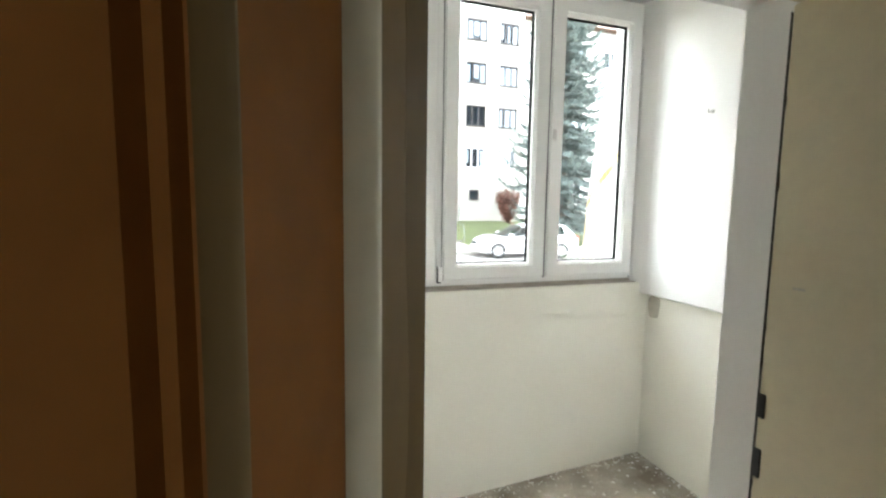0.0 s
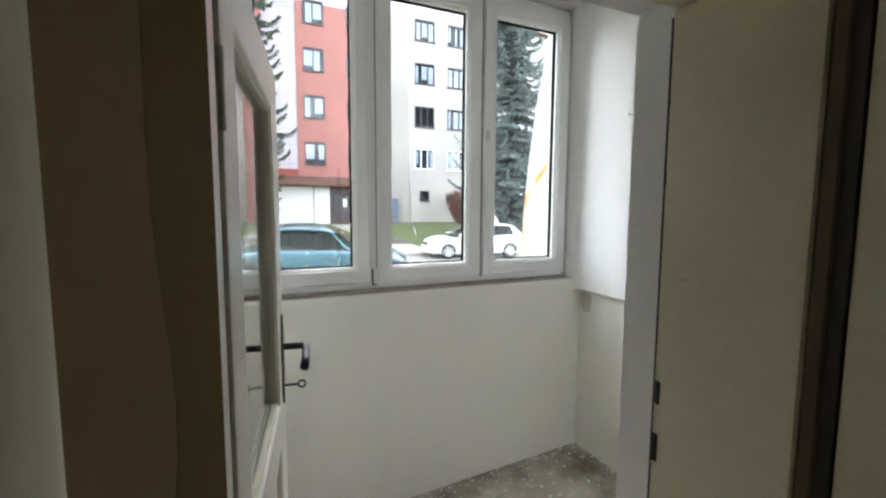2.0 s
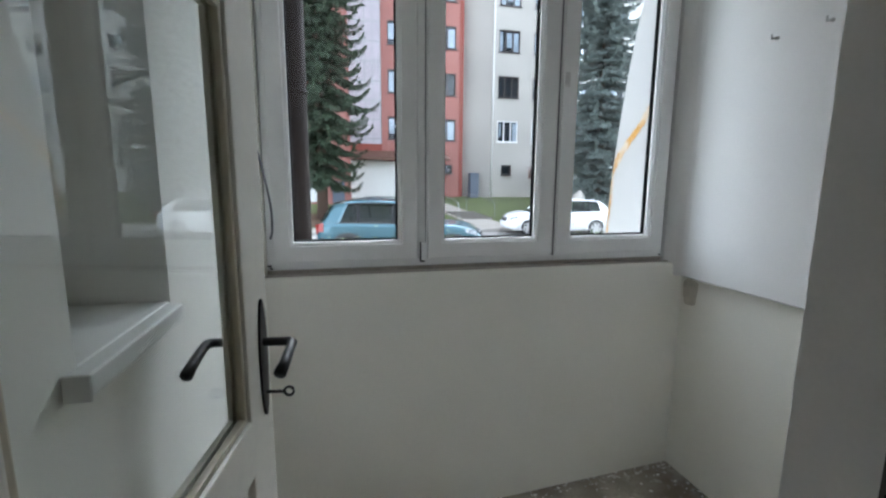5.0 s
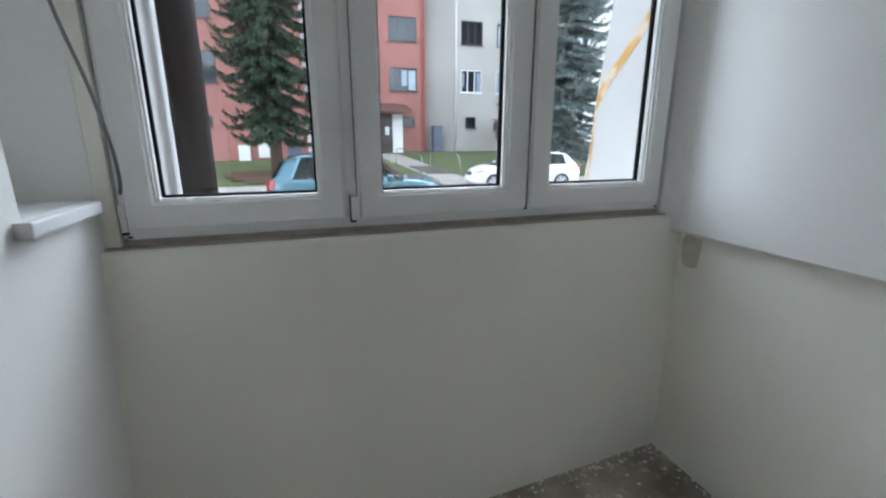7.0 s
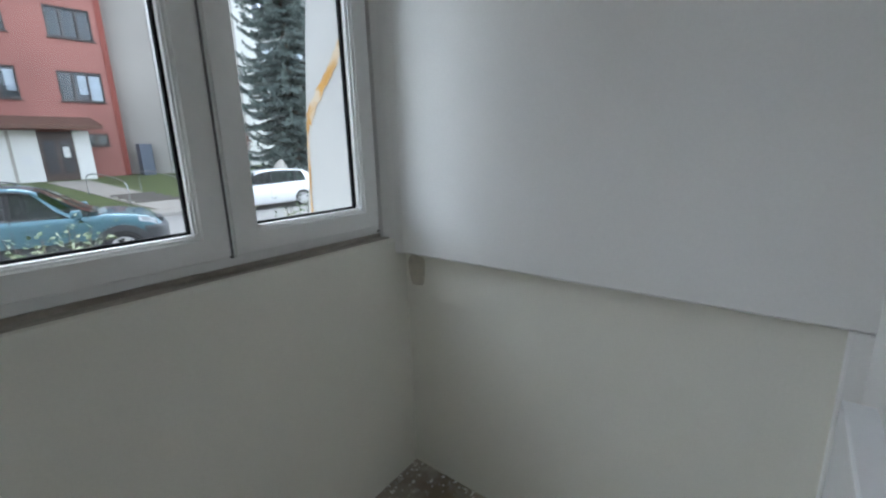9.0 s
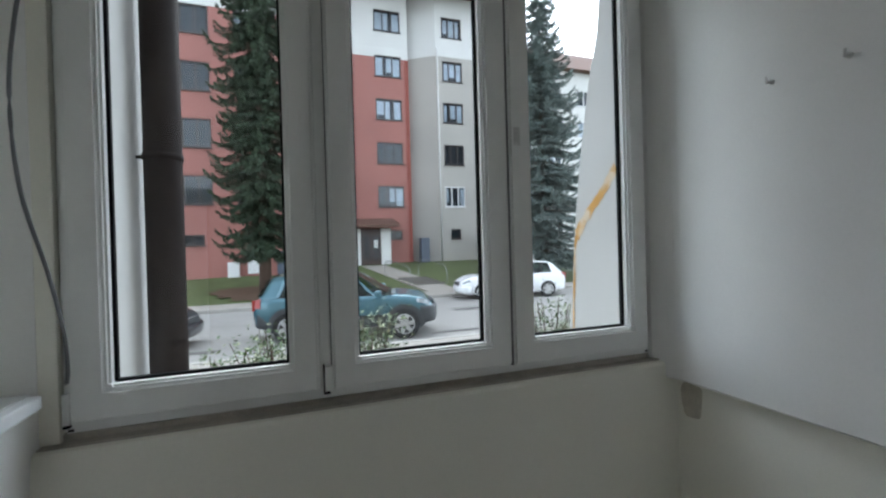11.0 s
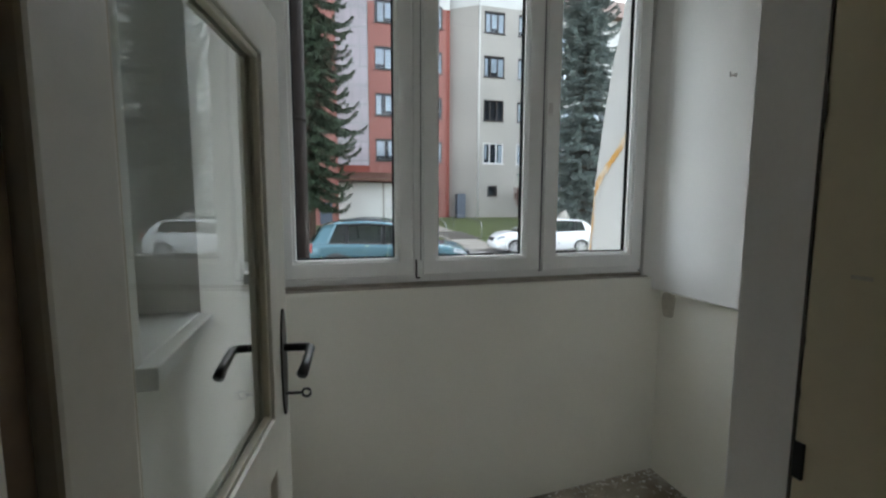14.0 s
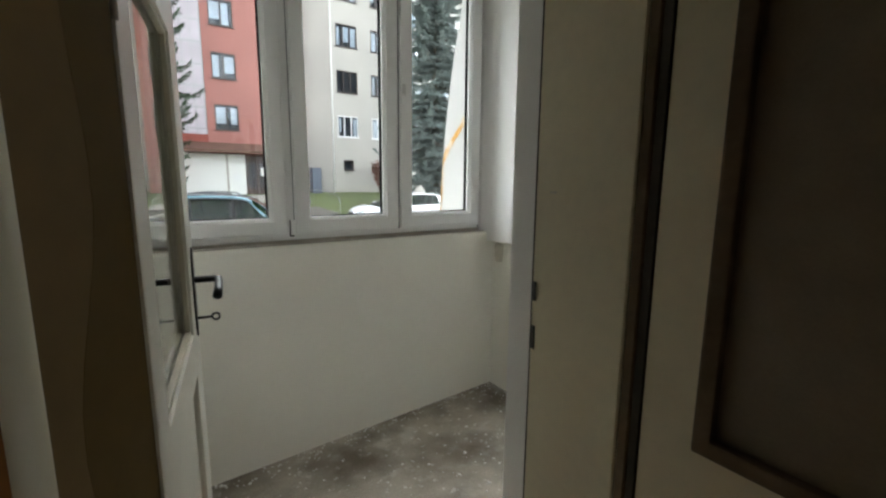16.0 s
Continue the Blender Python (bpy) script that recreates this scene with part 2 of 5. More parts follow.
LEAF = two_tone("variegated_leaves", (0.075, 0.12, 0.045), (0.38, 0.42, 0.26), 9, 0.53, 0.08, 0.6, 0)
REDLEAF = mat("red_shrub_leaves", (0.17, 0.065, 0.045), 0.7, vary=0.5, scale=3, fine=20, bump=0)
TEAL = mat("teal_car_paint", (0.065, 0.15, 0.19), 0.25, metal=0.35, vary=0.04, scale=1, bump=0, coat=0.6)
CARWHITE = mat("white_car_paint", (0.8, 0.81, 0.82), 0.25, vary=0.02, scale=1, bump=0, coat=0.6)
CARDARK = mat("dark_car_paint", (0.02, 0.023, 0.03), 0.3, metal=0.0, vary=0.05, scale=1, bump=0, coat=0.8)
CLADDING = mat("dark_grey_plastic", (0.045, 0.048, 0.053), 0.6, vary=0.1, bump=0)
TYRE = mat("tyre_rubber", (0.022, 0.022, 0.022), 0.85, vary=0.2)
ALLOY = mat("alloy_rim", (0.5, 0.5, 0.5), 0.35, metal=0.8, vary=0.08)
CARGLASS = glass("tinted_car_glass", (0.42, 0.5, 0.45), 1.4)
CARBLACK = mat("black_car_trim", (0.012, 0.012, 0.013), 0.6, vary=0.1, bump=0, spec=0.3)
CABIN = mat("dark_cabin_trim", (0.03, 0.031, 0.034), 0.8, vary=0.2, scale=6, bump=0.1)
TAILRED = mat("red_lamp_lens", (0.28, 0.03, 0.025), 0.2, vary=0.05, bump=0)
HEADLAMP = mat("clear_lamp_lens", (0.32, 0.34, 0.36), 0.1, metal=0.4, vary=0.1, bump=0)
PLATE = mat("number_plate", (0.75, 0.75, 0.74), 0.5, vary=0.03, bump=0)


# ---- mesh helpers ----
def group_thing(name, label, category, at=(0, 0, 0), rz=0.0, group="", kind=""):
    e = new(name)
    e.empty_display_size = 0.1
    e.matrix_basis = pose(*at, 0, 0, rz)
    return tagged(e, label, category, group, kind)


def part(name, bm, material, parent=None, label="", smooth=False):
    me = bpy.data.meshes.new(name)
    bm.normal_update()
    bm.to_mesh(me)
    bm.free()
    me.materials.append(material)
    if smooth:
        for p in me.polygons:
            p.use_smooth = True
    ob = new(name, me)
    if parent is not None:
        ob.parent = parent
    if label:
        ob["label"] = label
    return ob


def raw(name, verts, faces, material, parent=None, label="", smooth=False):
    me = bpy.data.meshes.new(name)
    me.from_pydata([tuple(v) for v in verts], [], faces)
    me.update()
    me.materials.append(material)
    if smooth:
        for p in me.polygons:
            p.use_smooth = True
    ob = new(name, me)
    if parent is not None:
        ob.parent = parent
    if label:
        ob["label"] = label
    return ob


def box(x0, x1, y0, y1, z0, z1, bevel=0.0, bm=None, seg=1):
    own = bmesh.new()
    bmesh.ops.create_cube(own, size=1.0)
    for v in own.verts:
        v.co = Vector(((x0 + x1) / 2 + v.co.x * (x1 - x0), (y0 + y1) / 2 + v.co.y * (y1 - y0), (z0 + z1) / 2 + v.co.z * (z1 - z0)))
    if bevel:
        bmesh.ops.bevel(own, geom=own.edges[:], offset=bevel, segments=seg, affect="EDGES", profile=0.7)
    if bm is None:
        return own
    me = bpy.data.meshes.new("tmp")
    own.to_mesh(me)
    own.free()
    bm.from_mesh(me)
    bpy.data.meshes.remove(me)
    return bm


def holed(u0, u1, v0, v1, w0, w1, holes, place):
    """A slab in u (along), v (up), w (through), with rectangular holes (u0, u1, v0, v1) cut through it."""
    us = sorted({u0, u1, *[min(max(h[k], u0), u1) for h in holes for k in (0, 1)]})
    vs = sorted({v0, v1, *[min(max(h[k], v0), v1) for h in holes for k in (2, 3)]})
    bm = bmesh.new()
    memo = {}

    def vert(u, v, w):
        key = (u, v, w)
        if key not in memo:
            memo[key] = bm.verts.new(place(u, v, w))
        return memo[key]

    def solid(i, j):
        if i < 0 or j < 0 or i >= len(us) - 1 or j >= len(vs) - 1:
            return False
        cu, cv = (us[i] + us[i + 1]) / 2, (vs[j] + vs[j + 1]) / 2
        return not any(h[0] < cu < h[1] and h[2] < cv < h[3] for h in holes)

    for i in range(len(us) - 1):
        for j in range(len(vs) - 1):
            if not solid(i, j):
                continue
            a, b, c, d = us[i], us[i + 1], vs[j], vs[j + 1]
            bm.faces.new([vert(a, c, w0), vert(b, c, w0), vert(b, d, w0), vert(a, d, w0)])
            bm.faces.new([vert(a, d, w1), vert(b, d, w1), vert(b, c, w1), vert(a, c, w1)])
            for ni, nj, p, q in ((i - 1, j, (a, c), (a, d)), (i + 1, j, (b, d), (b, c)), (i, j - 1, (b, c), (a, c)), (i, j + 1, (a, d), (b, d))):
                if not solid(ni, nj):
                    bm.faces.new([vert(*p, w0), vert(*q, w0), vert(*q, w1), vert(*p, w1)])
    bmesh.ops.recalc_face_normals(bm, faces=bm.faces[:])
    return bm


def ring_frame(x0, x1, z0, z1, side, y0, y1, bottom=None, top=None, bevel=0.006):
    """A rectangular frame of four rails in the xz plane."""
    b, t = bottom or side, top or side
    bm = holed(x0, x1, z0, z1, y0, y1, [(x0 + side, x1 - side, z0 + b, z1 - t)], lambda u, v, w: (u, w, v))
    if bevel:
        sharp = [e for e in bm.edges if e.is_manifold and e.calc_face_angle(0) > 0.5]
        bmesh.ops.bevel(bm, geom=sharp, offset=bevel, segments=2, affect="EDGES", profile=0.6)
    return bm


def tube(points, radius, sides=10, bm=None, caps=True):
    """A round tube along a line of points; radius may be one number or one for each point."""
    bm = bm or bmesh.new()
    pts = [Vector(p) for p in points]
    rad = radius if isinstance(radius, (list, tuple)) else [radius] * len(pts)
    rings = []
    for i, p in enumerate(pts):
        d = (pts[min(i + 1, len(pts) - 1)] - pts[max(i - 1, 0)]).normalized()
        side = d.cross(Vector((0, 0, 1)))
        side = side.normalized() if side.length > 0.05 else Vector((1, 0, 0))
        up = side.cross(d).normalized()
        rings.append([bm.verts.new(p + rad[i] * (math.cos(a) * side + math.sin(a) * up)) for a in [2 * math.pi * k / sides for k in range(sides)]])
    for r, s in zip(rings, rings[1:]):
        for k in range(sides):
            bm.faces.new([r[k], r[(k + 1) % sides], s[(k + 1) % sides], s[k]])
    if caps:
        bm.faces.new(rings[0][::-1])
        bm.faces.new(rings[-1])
    return bm


def loft(rings, caps=True):
    """Rings of equal length joined into a closed skin."""
    bm = bmesh.new()
    rows = [[bm.verts.new(p) for p in r] for r in rings]
    n = len(rows[0])
    for r, s in zip(rows, rows[1:]):
        for k in range(n):
            bm.faces.new([r[k], r[(k + 1) % n], s[(k + 1) % n], s[k]])
    if caps:
        bm.faces.new(rows[0][::-1])
        bm.faces.new(rows[-1])
    bmesh.ops.recalc_face_normals(bm, faces=bm.faces[:])
    return bm


def smooth_line(points, steps=6):
    """A soft curve through points."""
    p = [Vector(q) for q in points]
    out = []
    for i in range(len(p) - 1):
        a, b, c, d = p[max(i - 1, 0)], p[i], p[i + 1], p[min(i + 2, len(p) - 1)]
        for k in range(steps):
            t = k / steps
            out.append(0.5 * ((2 * b) + (c - a) * t + (2 * a - 5 * b + 4 * c - d) * t * t + (3 * b - a - 3 * c + d) * t ** 3))
    out.append(p[-1])
    return out


# ---- the small room: floor, walls, ceiling ----
XL, XR, XRLOW = 0.19, 2.045, 2.085
YD0, YD1, YW = 0.28, 0.635, 1.985
TOP = 2.75
LEAN = 0.066  # the parapet's foot runs out of square towards the left wall
tagged(part("floor", box(-0.02, 2.3, 0.28, 2.1, -0.12, 0.0), FLOOR), "raw grey-brown screed floor with white paint spatter", "floor", kind="structure")
tagged(part("ceiling", box(0.0, 2.3, 0.62, 2.4, TOP, TOP + 0.12), CEILING), "plain white painted ceiling", "ceiling", kind="structure")

# window wall: parapet below the window, lintel above it
def parapet_ring(x):
    foot = LEAN * 1.11 * max(0.0, 2.085 - x)
    face = [(YW - foot * (1.02 - z) / 1.12, z) for z in (-0.1, 0.1, 0.3, 0.5, 0.7, 0.9, 1.018)]
    return [(x, y, z) for y, z in face + [(YW + 0.004, 1.028), (YW + 0.013, 1.032), (2.3, 1.032), (2.3, -0.1)]]


parapet = loft([parapet_ring(2.3 * k / 30) for k in range(31)])
tagged(part("wall_window_side", parapet, PLASTER_CREAM), "cream plastered parapet wall below the window", "wall", kind="structure")
tagged(part("lintel", box(0.0, 2.3, YW, 2.3, 2.57, TOP), PLASTER), "white plastered lintel over the window", "wall", kind="structure")
tagged(part("window_ledge", box(0.19, 2.06, 2.002, 2.1, 1.02, 1.037, 0.004), LEDGE), "raw grey mortar ledge below the window frame", "ledge", kind="structure")

tagged(part("window_packing", box(0.19, 2.06, 2.0375, 2.1, 1.0365, 1.0515), LEDGE), "raw grey mortar packing under the window frame", "ledge", kind="structure")

# left wall with two narrow niches
niches = [(0.88, 1.185, 1.15, 2.45), (1.702, 2.02, 1.15, 2.45)]
tagged(part("wall_left", holed(0.62, 2.3, -0.1, TOP, XL, XL - 0.17, niches, lambda u, v, w: (w, u, v)), PLASTER), "white plastered wall with two narrow niches", "wall", kind="structure")
tagged(part("wall_left_back", box(-0.15, XL - 0.172, 0.62, 2.3, -0.1, TOP), PLASTER_CREAM), "plastered wall behind the niches", "wall", kind="structure")

# right wall: the upper part stands proud of the lower one
tagged(part("wall_right_low", box(XRLOW, 2.3, 0.62, YW, -0.1, 0.99), PLASTER_CREAM), "cream plastered lower wall", "wall", kind="structure")
outline = [(2.3, YD1), (XR, YD1), (XR, 1.925), (XR - 0.003, 1.952), (XR - 0.012, 1.978), (XR - 0.026, 2.002), (XR - 0.04, 2.022), (XR - 0.044, 2.045), (XR - 0.044, 2.1), (2.3, 2.1)]
up = loft([[(x + d * (1 if x < 2.2 else 0), y, z) for x, y in outline] for z, d in ((0.97, 0.006), (0.976, 0.0), (TOP, 0.0))])
tagged(part("wall_right_high", up, PLASTER, smooth=False), "white plastered upper wall standing proud of the lower one", "wall", kind="structure")
tagged(part("window_reveal", box(0.1, 0.228, 2.022, 2.1, 1.0, 2.6, 0.006, seg=2), PLASTER_CREAM), "cream plastered reveal beside the window frame", "wall", kind="structure")
tagged(part("wall_pier", box(XR + 0.002, 2.3, 0.63, 0.672, -0.1, 0.968, 0.004), PLASTER), "white plastered pier beside the doorway", "wall", kind="structure")
tagged(part("pipe_casing", box(1.15, 1.9, 0.628, 0.683, 0.0, 0.885, 0.006, seg=2), SILL), "low white boxed casing against the wall", "casing", kind="structure")
spot = bmesh.new()
bmesh.ops.create_circle(spot, cap_ends=True, segments=18, radius=0.05)
for v in spot.verts:
    a = math.atan2(v.co.y, v.co.x)
    k = 1 + 0.06 * math.sin(3 * a) + 0.05 * math.sin(5 * a + 1)
    v.co = Vector((XRLOW - 0.003, 1.925 + 0.042 * math.copysign(abs(math.cos(a)) ** 0.55, v.co.x) * k, 0.9 + 0.062 * math.copysign(abs(math.sin(a)) ** 0.55, v.co.y) * k))
tagged(part("bare_patch", spot, BARE_SPOT), "unpainted brownish patch on the plaster", "patch", kind="structure")

# door wall and hall
DX0, DX1, DTOP = 0.225, 0.985, 1.815
tagged(part("wall_door_side", holed(-1.3, 2.3, -0.1, TOP, YD0 + 0.002, YD1, [(DX0, DX1, -0.2, DTOP)], lambda u, v, w: (u, w, v)), PLASTER), "white plastered wall with the doorway", "wall", kind="structure")
# plain shell closing the hall, its wall colour darkened so the hall stays dim
tagged(part("hall_floor", box(-1.3, 2.3, -2.6, 0.28, -0.12, 0.0), HALLFLOOR), "dark brown hall floor", "floor", kind="structure")
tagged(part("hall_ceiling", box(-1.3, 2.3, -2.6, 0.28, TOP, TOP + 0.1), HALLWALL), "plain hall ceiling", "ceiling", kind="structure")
tagged(part("hall_wall_back", box(-1.3, 2.3, -2.7, -2.6, -0.1, TOP), HALLWALL), "plain hall wall coloured dark to dim the hall", "wall", kind="structure")
tagged(part("hall_wall_west", box(-1.4, -1.3, -2.7, 0.62, -0.1, TOP), HALLWALL), "plain hall wall coloured dark to dim the hall", "wall", kind="structure")
# unseen opening added in the east wall so daylight brightens the hall door leaf
tagged(part("hall_wall_east", holed(-2.7, 2.3, -0.1, TOP + 0.1, 2.302, 2.4, [(-2.2, -1.5, -0.2, 2.0)], lambda u, v, w: (w, u, v)), HALLWALL), "plain hall wall coloured dark to dim the hall", "wall", kind="structure")

# dark sheets added over the white plaster to keep the hall side dim
HALLDARK = mat("dark_hall_facing", (0.075, 0.05, 0.03), 0.6, vary=0.15, scale=5)
tagged(part("hall_wall_front", box(0.99, 2.3, 0.262, 0.2815, 0.0, TOP), HALLDARK), "dark brown sheet added over the hall wall beside the doorway", "wall", kind="structure")
tagged(part("hall_wall_front", box(-1.3, 0.222, 0.262, 0.2815, 0.0, TOP), HALLDARK), "dark brown sheet added over the hall wall beside the doorway", "wall", kind="structure")

# door frame: linings, stops and head
frame_thing = group_thing("door_frame", "cream enamelled wooden door frame, worn at the rebate", "door frame", kind="structure")
part("lining", box(0.95, 0.983, 0.306, 0.528, 0.0, 1.775, 0.003), JAMB, frame_thing, "cream enamelled lining board")
part("lining", box(0.227, 0.262, 0.292, 0.494, 0.0, 1.775, 0.003), ENAMEL, frame_thing, "glossy white lining board")
part("head", box(0.227, 0.983, 0.307, 0.526, 1.777, 1.812, 0.003), JAMB, frame_thing)
part("rebate", box(0.953, 0.983, 0.2845, 0.3055, 0.0, 1.81, 0.003), WORNBROWN, frame_thing, "bare brown wood along the rebate")
part("rebate", box(0.957, 0.983, 0.2685, 0.284, 0.0, 1.81), GAP, frame_thing, "dark worn rebate strip")
part("rebate", box(0.227, 0.252, 0.4945, 0.534, 0.0, 1.79), WORNBROWN, frame_thing, "bare brown wood along the rebate")
part("rebate", box(0.2265, 0.264, 0.273, 0.291, 0.0, 1.81), GAP, frame_thing, "dark worn rebate strip")
part("strike_plate", box(0.947, 0.952, 0.515, 0.5265, 1.093, 1.135, 0.001), IRON, frame_thing, "black strike plate")
part("strike_plate", box(0.947, 0.952, 0.515, 0.5265, 0.985, 1.037, 0.001), IRON, frame_thing, "black strike plate")
chip = random.Random(17)
v, f = [], []
for k in range(90):
    z = 1.765 * k / 89
    w = 0.0012 + 0.0035 * chip.random() ** 3
    v += [(0.9518, 0.5283 - w, z), (0.9518, 0.5315, z), (0.983, 0.5315, z)]
    if k:
        f += [(3 * k - 3, 3 * k - 2, 3 * k + 1, 3 * k), (3 * k - 2, 3 * k - 1, 3 * k + 2, 3 * k + 1)]
for q in range(0, len(v), 3):
    v[q] = (0.9494, v[q][1], v[q][2])
raw("edge_crack", v, f, GAP, frame_thing, "dark chipped edge of the lining")
part("scratch", box(0.9488, 0.9495, 0.471, 0.489, 1.323, 1.327), BARE_SPOT, frame_thing, "brown scratch in the paint")
part("threshold", box(0.262, 0.95, 0.285, 0.53, 0.0, 0.012, 0.003), BROWN, frame_thing, "worn brown threshold")


# ---- the glazed door ----
def glazed_door():
    """Built in its own frame: x along the leaf from the hinge, y through it (front at 0), z up."""
    L, T, HGT = 0.626, 0.04, 1.765
    ang = math.degrees(math.atan2(0.59, 0.085))
    door = group_thing("door_1", "open white enamelled door with a glass pane and black iron handle", "door", (0.271, 0.575, 0.008), ang, kind="structure")
    st, en, bot, mid0, mid1, topr = 0.055, 0.503, 0.16, 0.845, 0.955, 1.662
    holes = [(st, en, mid1, topr), (st, en, bot, mid0)]
    bm = holed(-0.036, L, 0, HGT, 0.0, T, holes, lambda u, v, w: (u, w, v))
    sharp = [e for e in bm.edges if e.is_manifold and e.calc_face_angle(0) > 0.5]
    bmesh.ops.bevel(bm, geom=sharp, offset=0.005, segments=2, affect="EDGES", profile=0.6)
    part("leaf_frame", bm, ENAMEL, door)
    part("pane", box(st - 0.006, en + 0.006, 0.020, 0.024, mid1 - 0.006, topr + 0.006), DOORGLASS, door, "clear glass pane").visible_shadow = False
    part("glazing_bead", ring_frame(st, en, mid1, topr, 0.012, 0.006, 0.019, bevel=0.003), BEADSHADE, door)
    part("glazing_bead", ring_frame(st, en, mid1, topr, 0.012, 0.0255, 0.036, bevel=0.003), ENAMEL, door)
    part("panel", box(st - 0.004, en + 0.004, 0.014, 0.028, bot - 0.004, mid0 + 0.004, 0.002), ENAMEL, door, "recessed lower panel")
    for y0, y1, s in ((-0.004, 0.0, -1), (T, T + 0.004, 1)):
        # oval long plate
        bm = bmesh.new()
        bmesh.ops.create_circle(bm, cap_ends=True, segments=28, radius=1.0)
        for v in bm.verts:
            v.co = Vector((0.581 + v.co.x * 0.021, y0, 1.045 + (v.co.y if abs(v.co.y) < 0.999 else v.co.y) * 0.118))
        r = bmesh.ops.extrude_face_region(bm, geom=bm.faces[:])
        for v in [g for g in r["geom"] if isinstance(g, bmesh.types.BMVert)]:
            v.co.y = y1
        bmesh.ops.recalc_face_normals(bm, faces=bm.faces[:])
        plate = part("handle_plate", bm, IRON, door, "black oval iron plate")
        yb = y0 if s < 0 else y1
        arm = [(0.581, yb, 1.078), (0.581, yb + s * 0.036, 1.078), (0.5805, yb + s * 0.049, 1.078), (0.574, yb + s * 0.055, 1.0775), (0.555, yb + s * 0.056, 1.073), (0.515, yb + s * 0.056, 1.061), (0.489, yb + s * 0.054, 1.053)]
        lev = tube(arm, [0.0085, 0.0085, 0.009, 0.0095, 0.009, 0.010, 0.0112], 10)
        part("lever", lev, IRON, plate, "curved black iron lever", smooth=True)
    key = tube([(0.581, -0.004, 0.975), (0.581, -0.038, 0.975)], 0.0035, 8)
    ringp = [(0.581, -0.047 + 0.009 * math.cos(a), 0.975 + 0.009 * math.sin(a)) for a in [2 * math.pi * k / 16 for k in range(17)]]
    tube(ringp, 0.0028, 6, key)
    part("key", key, IRON, door, "dark iron key in the lock", smooth=True)
    for z in (0.25, 1.52):
        part("hinge", tube([(-0.034, 0.001, z), (-0.034, 0.001, z + 0.09)], 0.004, 10), ENAMEL, door, "painted barrel hinge", smooth=True)
    return door


glazed_door()


def hall_leaf(name, at, rz, label, brown):
    """A narrow leaf of the old hall door: x along the leaf from the hinge, y through it, its seen face at y = 0."""
    L, HGT, st = (0.345 if brown else 0.62), 1.76, 0.108
    leaf = group_thing(name, label, "door", at, rz, kind="structure")
    y0, y1 = (-0.036, 0.0) if brown else (0.0, 0.036)
    out = 1 if brown else -1
    cols = [(0.185, 0.31)] if brown else [(st, L - st)]
    bm = holed(0, L, 0, HGT, y0, y1, [(a0, a1, q0, q1) for a0, a1 in cols for q0, q1 in ((0.945, 1.66), (0.15, 0.78))], lambda u, v, w: (u, w, v))
    sharp = [e for e in bm.edges if e.is_manifold and e.calc_face_angle(0) > 0.5]
    bmesh.ops.bevel(bm, geom=sharp, offset=0.004, segments=2, affect="EDGES")
    part("leaf_frame", bm, BROWN if brown else JAMB, leaf)
    ym = (y0 + y1) / 2 + (0.006 if brown else 0)
    for a0, a1 in cols:
        part("pane", box(a0 - 0.003, a1 + 0.003, ym - 0.002, ym + 0.002, 0.942, 1.663), BROWN if brown else FROSTED, leaf, "brown upper panel" if brown else "dim brownish frosted glass pane")
        part("panel", box(a0 - 0.003, a1 + 0.003, ym - 0.005, ym + 0.005, 0.147, 0.783), BROWN, leaf, "brown lower panel")
    if brown:
        # hinge stile with a wavy edge where brown paint laps over cream
        n = 60
        wave = [0.055 + 0.013 * math.sin(21 * k / n + 0.6) + 0.006 * math.sin(47 * k / n + 1) for k in range(n + 1)]
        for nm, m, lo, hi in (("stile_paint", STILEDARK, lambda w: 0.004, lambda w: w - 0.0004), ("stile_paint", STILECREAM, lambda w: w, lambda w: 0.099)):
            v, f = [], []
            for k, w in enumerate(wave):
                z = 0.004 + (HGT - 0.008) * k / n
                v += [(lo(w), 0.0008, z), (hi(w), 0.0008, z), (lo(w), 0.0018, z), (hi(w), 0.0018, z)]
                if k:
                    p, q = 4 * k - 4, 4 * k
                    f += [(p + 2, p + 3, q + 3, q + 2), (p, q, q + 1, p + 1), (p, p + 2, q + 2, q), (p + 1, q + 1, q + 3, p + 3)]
            raw(nm, v, f, m, leaf, "worn olive paint" if m == STILEDARK else "worn cream paint with shade put into its colour")
        for u in (0.1, 0.168):
            part("bead", tube([(u + 0.006, -0.003 if u < 0.15 else -0.006, 0.15), (u + 0.006, -0.003, HGT - 0.06)], 0.0115 if u < 0.15 else 0.007, 14), JAMB if u < 0.15 else STILECREAM, leaf, "raised bead moulding", smooth=True)
    else:
        part("bead", ring_frame(st - 0.02, L - st + 0.02, 0.925, 1.68, 0.026, -0.007, 0.0155, bevel=0.004), WORNBROWN, leaf, "brown bead moulding")
    return leaf


# left leaf runs back into the hall, right leaf stands open square to the wall
hall_leaf("door_2", (0.272, 0.256, 0.008), math.degrees(math.atan2(-0.88, -0.47)), "open brown hall door leaf with worn cream paint with shade put into its colour", True)
hall_leaf("door_3", (0.957, 0.266, 0.008), -90, "open cream hall door leaf with brown beads and glass", False)


